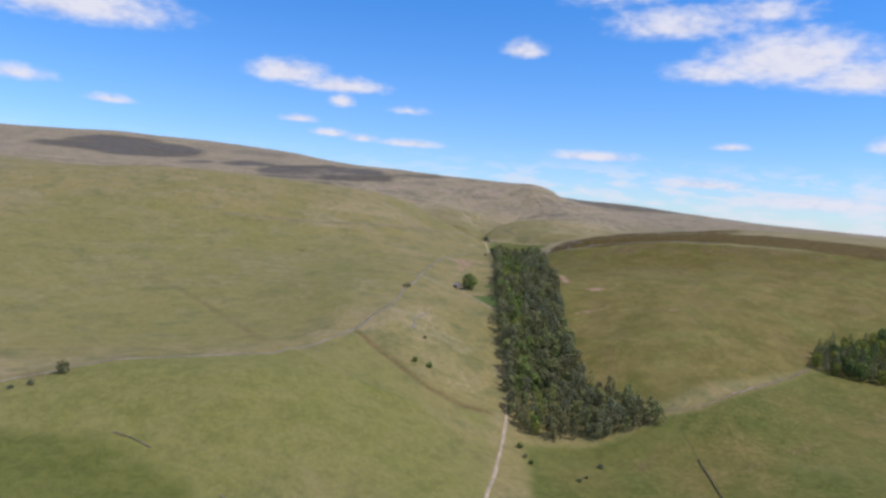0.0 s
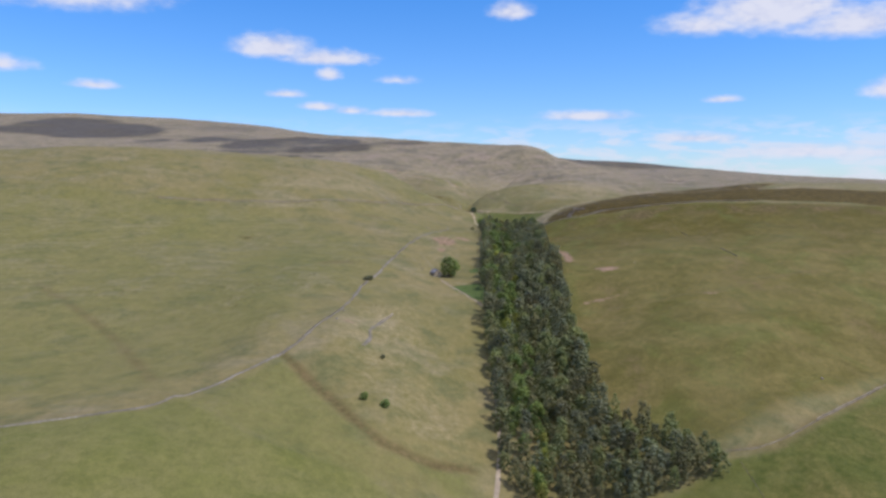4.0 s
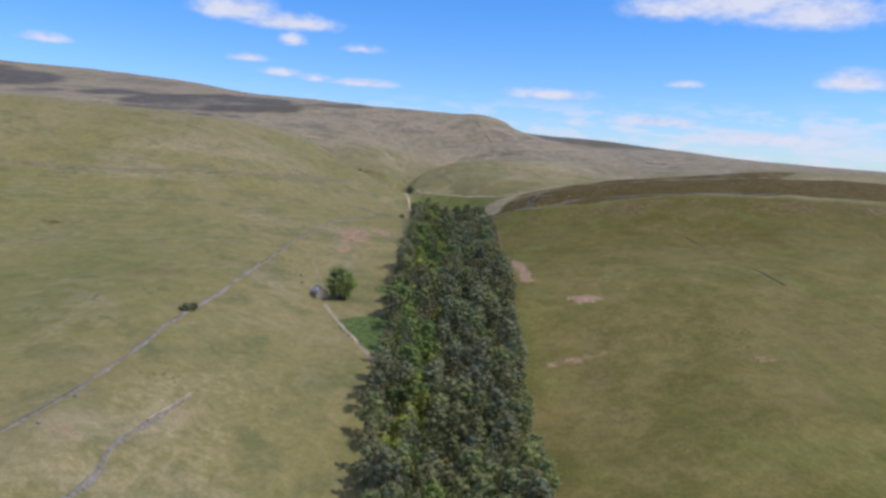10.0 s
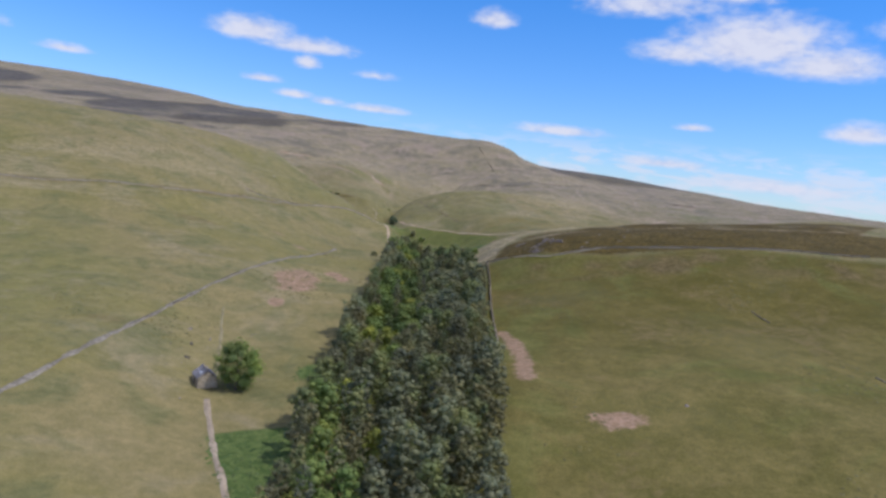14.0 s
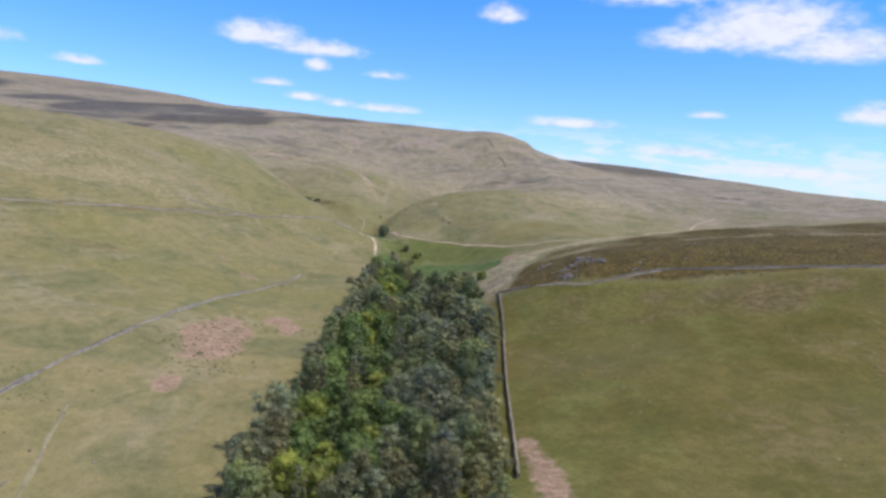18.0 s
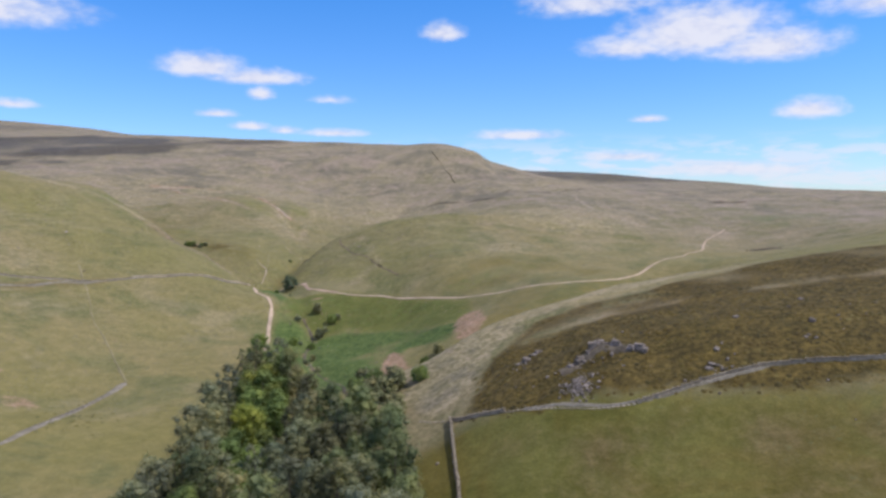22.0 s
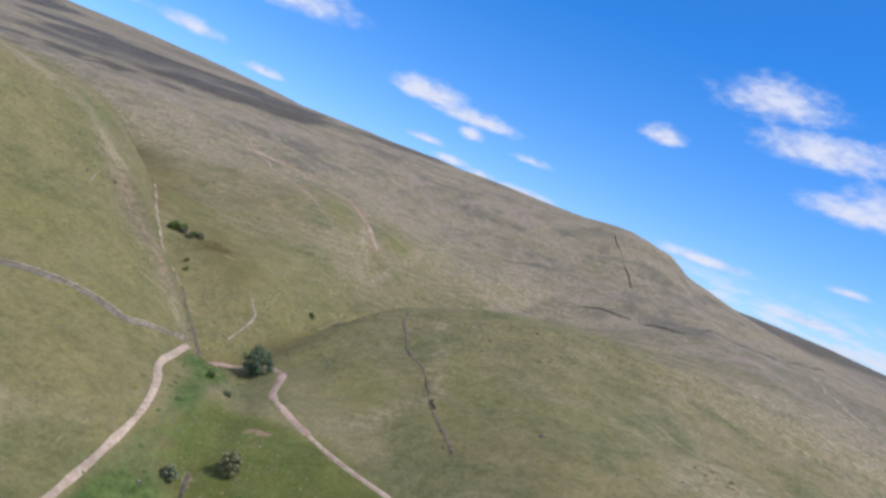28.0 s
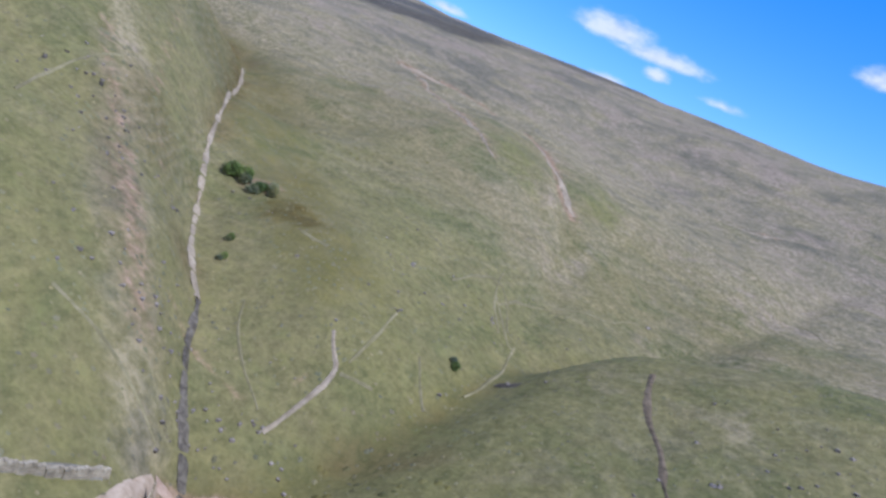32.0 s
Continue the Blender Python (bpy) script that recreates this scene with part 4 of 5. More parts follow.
for n, (line, width) in enumerate((([(14, 852), (18, 864), (21, 863), (26, 855), (29, 852)], 0.4), ([(36, 924), (41, 914)], 0.5), ([(51, 988), (57, 986), (69, 977), (79, 969), (89, 944), (91, 924)], 0.6), ([(22, 858), (27, 876), (35, 886), (46, 902), (57, 910)], 0.45),
                                   ([(23, 825), (26, 821), (28, 819)], 0.4), ([(30, 827), (32, 834), (32, 842), (29, 852)], 0.45), ([(16, 829), (17, 818), (17, 814)], 0.35), ([(-30, 798), (-37, 812), (-38, 820)], 0.4),
                                   ([(-4, 830), (-1, 829), (2, 829)], 0.5), ([(21, 860), (28, 849), (30, 850)], 0.4), ([(26, 850), (21, 860), (18, 871)], 0.34), ([(-2, 786), (6, 788), (13, 789)], 0.34), ([(112, 799), (117, 792), (122, 786)], 0.7))):
    ribbon("path_eroded_%d" % (n + 1), line, width, TURF_PATH, "thin eroded line in the turf", "path", wander=0.8, ragged=0.8)
for n, (line, width) in enumerate((([(-97, 1017), (-77, 1020), (-55, 1018), (-20, 990), (-6, 965), (8, 937), (15, 929)], 1.5), ([(-84, 1008), (-50, 970), (-26, 938), (-9, 920)], 1.0), ([(198, 884), (200, 921), (207, 962)], 1.6), ([(28, 1028), (53, 1029), (87, 1040)], 1.4))):
    ribbon("scar_%d" % (n + 1), line, width, TRACK_DULL, "pale eroded scar in the moor", "scar", wander=1.4, ragged=0.95)
ribbon("ditch_beck", [(1, 814), (4, 809), (8, 806), (12, 804), (15, 802)], 0.32, TURF_PATH, "small dry ditch beside the beck", "ditch", wander=0.5, ragged=0.8)
ribbon("ditch", [(51, 838), (51, 829), (55, 819), (58, 809), (62, 801), (67, 790), (72, 776), (79, 759)], 0.75, SOIL, "narrow dark ditch over the grassy mound", "ditch", wander=0.5, ragged=0.8)
ribbon("beck", BECK[:5], 0.95, WATER, "narrow dark beck in a stony cut", "stream", lift=0.34, wander=0.4, crown=0.0, ragged=0.6)
ribbon("burn", BURN[2:10], 0.75, PEAT, "small stream winding through bracken", "stream", lift=0.16, wander=0.5, crown=0.0, ragged=0.7)


def scarp(name, points, height, label):
    """A raw edge where the turf has slipped away: a dark face under a lip."""
    xy, side = stations(points, 1.6)
    verts, faces = [], []
    for i, (p, s) in enumerate(zip(xy, side)):
        s = s if s[1] < 0 else -s
        h = height * (0.6 + 0.6 * float(value_noise(np.array([p[0]]), np.array([p[1]]), 6.0)[0])) * min(1.0, 0.3 + i / 4, 0.3 + (len(xy) - 1 - i) / 4)
        z = float(ground_z(*p))
        for off, up in ((1.3, -0.3), (0.5, 0.25 * h), (0.1, h), (-0.5, h + 0.1), (-3.5, -0.3)):
            verts.append((p[0] + s[0] * off, p[1] + s[1] * off, z + up))
    for i in range(len(xy) - 1):
        for j in range(4):
            faces.append((5 * i + j, 5 * i + j + 1, 5 * i + j + 6, 5 * i + j + 5))
    me = mesh_of(name, verts, faces, PEAT, True)
    me.materials.append(TURF_PATH)
    me.polygons.foreach_set("material_index", [1 if k % 4 >= 3 else 0 for k in range(len(faces))])
    return tagged(new(name, me), label, "peat bank", kind="structure")


for n, (line, high) in enumerate((([(106, 985), (112, 987), (119, 983), (125, 977), (129, 978)], 0.7), ([(134, 972), (141, 969), (148, 963), (152, 958)], 0.45), ([(161, 977), (168, 983), (176, 980), (190, 986), (197, 984)], 1.0), ([(204, 990), (214, 1000), (226, 1012), (236, 1030)], 0.6),
                                  ([(237, 777), (246, 776), (256, 778)], 0.9), ([(292, 935), (305, 930), (320, 932)], 1.0), ([(86, 862), (90, 858), (96, 856)], 0.5), ([(32.5, 834.5), (34.5, 833.7), (37, 834)], 0.7))):
    scarp("peat_bank_%d" % (n + 1), line, high, "dark eroded peat bank on the moor")

# dark ribbon that paints in the shadow among the crag blocks
ribbon("crag_gully", [(104, 597), (107, 597.6), (111.4, 598.6), (114, 597), (116.4, 593.2), (119, 592.4)], 2.2, PEAT, "dark strip painted as shade behind the crag blocks", "hollow", wander=0.5, ragged=0.8)

ribbon("wall_footing_contour", [(-238, 573), (-200, 584), (-152, 601), (-132, 613), (-100, 638), (-77, 662), (-55, 706), (-31, 738), (-22, 747)], 1.2, RUBBLE, "faint ruined wall line along the hillside", "rubble", wander=0.6, crown=0.1, ragged=0.8)
ribbon("wall_footing_hillside", WALL_LONG, 1.7, RUBBLE, "band of tumbled stone along the hillside", "rubble", wander=0.4, crown=0.15, ragged=0.5)
ribbon("wall_footing_uphill", UPHILL_WALL, 0.6, TURF_PATH, "faint line of tumbled stone climbing the hill", "rubble", wander=0.5, crown=0.1, ragged=0.7)
ribbon("wall_footing_gate", [(-62, 712), (-33, 735), (-22, 747), (-10, 757), (3.6, 763.9), (9.4, 766.2), (12, 771.5), (15.2, 781)], 1.1, RUBBLE, "band of tumbled stone along the wall foot", "rubble", wander=0.2, crown=0.1, ragged=0.5)
ribbon("wall_footing_curve", [(-36, 281), (-33, 291), (-35, 300), (-32, 313), (-27, 331)], 1.3, RUBBLE, "band of tumbled stone in dry grass", "rubble", wander=0.4, crown=0.15, ragged=0.6)
ribbon("wall_footing_crag", [(96, 590), (107, 582), (115, 580), (126, 581), (140, 579), (156, 571), (180, 565), (205, 561), (245, 552)], 0.7, RUBBLE, "strip of fallen stone below the crag wall", "rubble", wander=0.5, crown=0.1, ragged=0.7)

# ---- dry-stone walls ----


def box_into(verts, faces, centre, u, v, size, rnd, skew=0.12):
    """One irregular stone: u along, v across, both unit vectors in the plane."""
    b = len(verts)
    for dz in (-1, 1):
        for du, dv in ((-1, -1), (1, -1), (1, 1), (-1, 1)):
            j = [1 + rnd.uniform(-skew, skew) for _ in range(3)]
            a, c, h = du * size[0] / 2 * j[0], dv * size[1] / 2 * j[1], dz * size[2] / 2 * j[2]
            verts.append((centre[0] + u[0] * a + v[0] * c, centre[1] + u[1] * a + v[1] * c, centre[2] + h))
    for f in ((0, 3, 2, 1), (4, 5, 6, 7), (0, 1, 5, 4), (1, 2, 6, 5), (2, 3, 7, 6), (3, 0, 4, 7)):
        faces.append(tuple(b + i for i in f))


def stone_wall(points, label, height=1.25, gaps=0.0, step=0.8, seed=1, stone=None):
    """A wall of rough courses with upright coping stones, fallen away in places."""
    rnd = random.Random(seed)
    xy, side = stations(points, step)
    body, bf, cope, cf = [], [], [], []
    fallen = value_noise(np.arange(len(xy)) * 0.8, np.full(len(xy), seed * 3.7), 14.0)
    for i in range(len(xy)):
        down = gaps > 0 and fallen[i] > 1 - 2 * gaps
        h = height * (0.3 if down else 1.0) * rnd.uniform(0.9, 1.08)
        xy[i] = xy[i] + side[i] * rnd.gauss(0, 0.07)
        z = float(ground_z(*xy[i])) - 0.15
        along_way = (-side[i][1], side[i][0])
        for c in range(2):
            wide = (0.62 - 0.14 * c) * min(1.0, 0.45 + 0.5 * height)
            box_into(body, bf, (xy[i][0], xy[i][1], z + h * (0.25 + 0.5 * c)), along_way, side[i], (step * 1.04, wide, h * 0.5), rnd, 0.09)
        if not down:
            for k in range(2):
                x, y = xy[i] + np.array(along_way) * (k - 0.5) * step / 2
                box_into(cope, cf, (x, y, z + h + 0.1), along_way, side[i], (step * 0.42, 0.42, rnd.uniform(0.18, 0.34)), rnd, 0.2)
    ob = tagged(new("drystone_wall"), label, "wall", "dry-stone walls")
    part("courses", mesh_of("courses", body, bf, stone or STONE), ob)
    if cope:
        part("coping", mesh_of("coping", cope, cf, stone or STONE), ob, "upright coping stones")
    return ob


stone_wall(WALL_LONG, "long grey dry-stone wall along the hillside", 0.34, 0.6, 0.9, 1, RUBBLE)
stone_wall([(-205, 118), (-174, 122), (-155, 124), (-130, 127), (-103, 112), (-88, 104), (-72, 96)], "low grey dry-stone wall across green pasture", 0.28, 0.6, 0.9, 2, RUBBLE)
stone_wall([(-36, 281), (-33, 291), (-35, 300), (-32, 313), (-27, 331)], "curving ruined wall in pale dry grass", 0.7, 0.35, 0.9, 3)
stone_wall([(101, 221), (102, 193), (100, 158), (99, 120)], "mossy wall dividing two green fields", 0.55, 0.3, 0.9, 4, STONE_DARK)
stone_wall([(98, 227), (115, 226), (150, 248), (198, 284)], "tumbled wall between pasture and moor", 0.8, 0.4, 0.9, 5)
stone_wall([(79, 607), (84, 600), (91, 594), (99, 587), (107, 582), (115, 580), (126, 581), (140, 579), (156, 571), (180, 565), (205, 561), (245, 552)], "grey wall under the heather crag", 0.58, 0.3, 0.8, 6)
stone_wall([(84, 600), (83.5, 588), (83, 576), (81.5, 556), (80, 540), (78, 515), (76.5, 490), (75, 470)], "wall along the edge of the plantation", 1.0, 0.0, 0.8, 7)
stone_wall([(-62, 712), (-33, 735), (-22, 747)], "low ruined wall across the grassy hillside", 0.45, 0.2, 0.7, 13)
stone_wall([(-22, 747), (-10, 757), (3.6, 763.9), (7.3, 766), (9.4, 766.2), (12, 771.5), (14.6, 777.5), (15.2, 781)], "grey dry-stone wall running down to the gate", 0.75, 0.08, 0.7, 8)
stone_wall([(51, 838), (51, 829), (55, 819), (58, 809), (62, 801), (67, 790), (72, 776), (79, 759)], "dark broken wall over the grassy mound", 0.24, 0.75, 0.4, 9, STONE_DARK)
stone_wall([(120, 1128), (120.5, 1110), (125, 1092), (125.5, 1076), (130, 1058), (131, 1038)], "dark far-off wall up the moor edge", 0.34, 0.45, 0.9, 10, STONE_DARK)
stone_wall([(172, 505), (174, 488), (174, 458), (176, 432), (178, 413)], "line of fallen stones across rough pasture", 0.2, 0.7, 0.8, 11, RUBBLE)

# ---- trees ----


def trunk_mesh(rnd, height, radius, lean=0.04):
    """A tapered trunk with a few limbs."""
    verts, faces = [], []

    def limb(start, end, r0, r1, sides=6, rings=4):
        a, b = Vector(start), Vector(end)
        axis = (b - a).normalized()
        u = axis.orthogonal().normalized()
        v = axis.cross(u)
        base = len(verts)
        for i in range(rings + 1):
            t = i / rings
            c = a.lerp(b, t) + u * math.sin(t * 3.1) * (b - a).length * 0.04
            r = r0 + (r1 - r0) * t
            for k in range(sides):
                ang = 2 * math.pi * k / sides
                verts.append(c + (u * math.cos(ang) + v * math.sin(ang)) * r)
        for i in range(rings):
            for k in range(sides):
                faces.append((base + i * sides + k, base + i * sides + (k + 1) % sides, base + (i + 1) * sides + (k + 1) % sides, base + (i + 1) * sides + k))

    top = (rnd.uniform(-lean, lean) * height, rnd.uniform(-lean, lean) * height, height)
    limb((0, 0, -0.4), top, radius, radius * 0.25, 7, 6)
    for k in range(5):
        t = rnd.uniform(0.35, 0.85)
        ang = rnd.uniform(0, 6.28)
        l = height * rnd.uniform(0.18, 0.3) * (1.2 - t)
        s = Vector(top) * t
        limb(s, s + Vector((math.cos(ang) * l, math.sin(ang) * l, l * 0.6)), radius * 0.4 * (1.1 - t), radius * 0.08, 5, 2)
    return verts, faces


def crown_mesh(rnd, height, width, low, shape, count, leaf):
    """Many small leaf sprays on uneven lobes. shape: pine, spire or round."""
    lobes = []
    lop = [rnd.uniform(0.72, 1.12) for _ in range(7)]                 # uneven reach round the tree
    for k in range(28):
        t = (k + rnd.random()) / 28
        z = low + (height - low) * (0.05 + 0.92 * t)
        if shape == "spire":
            reach = width / 2 * (1.04 - t) ** 0.8 + 0.2
            size = max(0.4, width * 0.15 * (1.25 - t))
        elif shape == "pine":
            reach = width / 2 * (0.50 + 0.50 * math.sin(math.pi * min(1, 0.22 + 0.70 * t))) * (1.0 if t < 0.8 else 1.0 - 2.2 * (t - 0.8))
            size = width * rnd.uniform(0.11, 0.20)
        else:
            reach = width / 2 * math.sin(math.pi * (0.20 + 0.68 * t))
            size = width * rnd.uniform(0.12, 0.20)
        a = k * 2.39996 + rnd.uniform(-0.5, 0.5)
        r = reach * rnd.uniform(0.45, 0.98) * lop[int(a / 0.8976) % 7]
        lobes.append((Vector((math.cos(a) * r, math.sin(a) * r, z)), size))
    lobes.append((Vector((0, 0, height - width * 0.12)), width * (0.08 if shape == "spire" else 0.13)))
    verts, faces = [], []
    for c, s in lobes:                                   # dense heart of each lobe
        b = len(verts)
        for k in range(10):
            zz = 1 - 2 * (k + 0.5) / 10
            r, a = math.sqrt(1 - zz * zz), k * 2.39996
            verts.append(c + Vector((math.cos(a) * r, math.sin(a) * r, zz * 0.8)) * s * rnd.uniform(0.55, 0.85))
        bm = bmesh.new()
        for v in verts[b:]:
            bm.verts.new(v)
        bmesh.ops.convex_hull(bm, input=bm.verts[:])
        bm.verts.index_update()
        faces += [tuple(b + v.index for v in f.verts) for f in bm.faces]
        bm.free()
    weights = [s * s for _, s in lobes]
    for _ in range(count):
        c, s = rnd.choices(lobes, weights)[0]
        out = Vector((rnd.gauss(0, 1), rnd.gauss(0, 1), rnd.gauss(0.3, 0.9))).normalized()
        p = c + out * s * rnd.uniform(0.7, 1.3)
        face_way = (out + Vector((rnd.gauss(0, 0.4), rnd.gauss(0, 0.4), rnd.gauss(0.3, 0.35)))).normalized()
        u = face_way.orthogonal().normalized()
        u = (u * math.cos(a := rnd.uniform(0, 6.28)) + face_way.cross(u) * math.sin(a))
        v = face_way.cross(u)
        l, w = leaf * rnd.uniform(0.5, 1.4), leaf * rnd.uniform(0.3, 0.75)
        b = len(verts)
        verts += [p - u * l * 0.6, p + v * w * 0.6 - face_way * l * 0.14, p + u * l * 0.6, p - v * w * 0.6 - face_way * l * 0.14]
        faces += [(b, b + 1, b + 2), (b, b + 2, b + 3)]
    return verts, faces


def tree_kind(seed, height, width, low, shape, leaves, count=1800, leaf=0.36, radius=0.2):
    rnd = random.Random(seed)
    tv, tf = trunk_mesh(rnd, height * 0.86, radius)
    cv, cf = crown_mesh(rnd, height, width, low, shape, count, leaf)
    fv, ff = crown_mesh(random.Random(seed + 500), height, width, low, shape, 540, leaf * 1.6)      # lighter crown for the far end of the wood
    return dict(trunk=mesh_of("trunk", tv, tf, BARK, True), crown=mesh_of("crown", cv, cf, leaves), crown_arrays=(np.array([tuple(v) for v in fv]), np.array(ff)), leaves=leaves)


KINDS = {
    "pine": [tree_kind(11, 12.0, 6.6, 1.2, "pine", PINE), tree_kind(12, 11.0, 6.2, 1.0, "pine", PINE_BROWN), tree_kind(13, 12.6, 7.0, 1.4, "pine", PINE_GREY), tree_kind(14, 10.4, 6.4, 1.0, "pine", PINE_GREY), tree_kind(15, 11.6, 5.8, 1.0, "pine", PINE_BROWN), tree_kind(16, 9.4, 6.8, 0.8, "pine", PINE)],
    "larch": [tree_kind(21, 12.4, 6.2, 0.8, "spire", LARCH), tree_kind(22, 11.0, 5.8, 0.6, "spire", PINE), tree_kind(23, 12.8, 6.4, 0.9, "spire", PINE_GREY)],
    "broad": [tree_kind(31, 9.8, 7.4, 0.8, "round", BROAD), tree_kind(32, 8.8, 7.0, 0.6, "round", BROAD), tree_kind(33, 8.2, 6.4, 0.6, "round", BRIGHT), tree_kind(34, 9.2, 7.2, 0.8, "round", BROAD)],
}
LABELS = {"pine": ("pine_tree", "dark grey-green pine with a billowing crown"), "larch": ("larch_tree", "tall conifer with a pointed olive-green crown"), "broad": ("broadleaf_tree", "mid-green broadleaf tree among the conifers")}


def plant(name, kind, x, y, turn, size, label, category="tree", group=""):
    """One tree standing on the ground."""
    ob = tagged(new(name), label, category, group)
    ob.matrix_world = Matrix.Translation((x, y, float(ground_z(x, y)))) @ Matrix.Rotation(turn, 4, "Z") @ Matrix.Diagonal((size, size, size, 1))
    part("trunk", kind["trunk"], ob)
    part("crown", kind["crown"], ob)
    return ob


WOOD = [(18, 231), (26, 209), (40, 207), (58, 208), (76, 212), (93, 217), (93, 227), (80, 243), (62, 258), (62, 290), (64, 331), (66.5, 396), (69, 430), (70.5, 470), (72.5, 500), (74.5, 530), (76, 562), (76, 588), (73, 603), (62, 616), (53, 638), (46, 658), (40, 677), (35, 689), (34, 684), (35, 640), (33, 590), (30.5, 530), (28.5, 500), (25.5, 470), (23.5, 418), (22, 385), (22, 362), (20.5, 333), (20.5, 257)]


def in_ring(x, y, ring):
    inside = False
    for (ax, ay), (bx, by) in zip(ring, ring[1:] + ring[:1]):
        if (ay > y) != (by > y) and x < (bx - ax) * (y - ay) / (by - ay) + ax:
            inside = not inside
    return inside


def scatter(ring, gap, rnd, tries):
    """Places inside a ring, no two nearer than gap."""
    cells, found = {}, []
    xs, ys = [p[0] for p in ring], [p[1] for p in ring]
    for _ in range(tries):
        x, y = rnd.uniform(min(xs), max(xs)), rnd.uniform(min(ys), max(ys))
        if not in_ring(x, y, ring):
            continue
        i, j = int(x / gap), int(y / gap)
        if all(math.dist((x, y), q) >= gap for a in (-1, 0, 1) for b in (-1, 0, 1) for q in cells.get((i + a, j + b), ())):
            cells.setdefault((i, j), []).append((x, y))
            found.append((x, y))
    return found


def species(x, y, rnd):
    """Broadleaf trees down the middle, grey pines on either side."""
    middle = np.interp(y, (230, 349, 420, 470, 510, 545, 604, 690), (31, 31, 33, 41, 44, 42, 47, 38))
    off = abs(x - middle) + 5 * float(value_noise(np.array([x]), np.array([y]), 21.0)[0])
    if off < (7.5 if y > 440 else 5.0) and rnd.random() < 0.7:
        return "broad"
    if off < 9 and rnd.random() < 0.5:
        return "larch"
    return "pine" if rnd.random() < 0.86 else "larch"


rnd = random.Random(41)
places = scatter(WOOD, 4.35, rnd, 26000)
places.sort(key=lambda p: -p[1])
joined = {}
for n, (x, y) in enumerate(places):
    sort = species(x, y, rnd)
    kind, turn, size = rnd.choice(KINDS[sort]), rnd.uniform(0, 6.28), rnd.uniform(0.72, 1.2)
    if y < 250:
        size *= 0.84
    if y > 600:
        size *= 0.9
    if n < 300:
        plant(LABELS[sort][0], kind, x, y, turn, size, LABELS[sort][1], "tree", "plantation trees")
    else:
        joined.setdefault(kind["leaves"].name, (kind["leaves"], []))[1].append((kind, x, y, turn, size))


def joined_crowns(name, mat, items, label):
    """Crowns of trees too many to tell apart, as one mesh."""
    allv, allf, base = [], [], 0
    for kind, x, y, turn, size in items:
        v, f = kind["crown_arrays"]
        c, s = math.cos(turn) * size, math.sin(turn) * size
        allv.append(np.stack([v[:, 0] * c - v[:, 1] * s + x, v[:, 0] * s + v[:, 1] * c + y, v[:, 2] * size + float(ground_z(x, y))], 1))
        allf.append(f + base)
        base += len(v)
    verts, faces = np.concatenate(allv), np.concatenate(allf)
    me = bpy.data.meshes.new(name)
    me.vertices.add(len(verts))
    me.vertices.foreach_set("co", verts.ravel())
    me.loops.add(faces.size)
    me.loops.foreach_set("vertex_index", faces.ravel())
    me.polygons.add(len(faces))
    me.polygons.foreach_set("loop_start", np.arange(0, faces.size, 3))
    me.update()
    me.materials.append(mat)
    return tagged(new(name, me), label, "wood", kind="stuff")


for mat, items in joined.values():
    joined_crowns("plantation_wood", mat, items, "dense dark conifer plantation on the valley floor")

# the wood beyond the green field
EAST_WOOD = [(200, 285), (222, 274), (260, 262), (330, 262), (330, 320), (280, 335), (235, 318), (214, 306)]
rnd = random.Random(43)
east = [(rnd.choice(KINDS["broad"] + KINDS["larch"]), x, y, rnd.uniform(0, 6.28), rnd.uniform(0.75, 1.05)) for x, y in scatter(EAST_WOOD, 4.6, rnd, 5000)]
for kind, x, y, turn, size in east:
    plant("wood_tree", kind, x, y, turn, size, "dark leafy tree in the field-corner wood", "tree", "field-corner wood")

# single trees and bushes
SYCAMORE = tree_kind(51, 12.5, 12.0, 0.9, "round", BROAD, 3000, 0.55, 0.45)
ROWAN = tree_kind(52, 6.0, 6.6, 0.0, "round", ROWAN_LEAF, 2400, 0.34, 0.2)
THORNS = [tree_kind(53, 2.5, 3.8, 0.0, "round", BROAD, 620, 0.28, 0.1), tree_kind(54, 2.0, 3.2, 0.0, "round", PINE_GREY, 560, 0.28, 0.1), tree_kind(55, 3.0, 3.8, 0.1, "round", LARCH, 620, 0.3, 0.12)]
plant("sycamore", SYCAMORE, 1.6, 441.5, 0.4, 1.0, "broad green sycamore standing beside the barn")
plant("rowan", ROWAN, 31.2, 785.2, 1.0, 1.0, "dense rounded dark tree in the bend of the track")
for n, (x, y, k, s) in enumerate(((-174.5, 163, 2, 1.7), (-181, 152, 1, 1.0), (-187, 148, 1, 0.7), (-30.6, 238, 0, 1.0), (-22.6, 236, 0, 1.05), (-27, 276, 1, 0.8), (-46, 391, 1, 1.25), (-44, 393, 2, 0.9),
                                  (57, 183, 1, 0.9), (45, 168, 1, 0.8), (49, 172, 1, 0.6), (22, 196, 0, 0.9), (24, 188, 1, 0.8), (26, 182, 0, 0.7), (25.5, 659, 1, 1.25))):
    plant("hawthorn", THORNS[k], x, y, n * 1.3, s, "small dark hawthorn on open grass", "bush", "hawthorns")
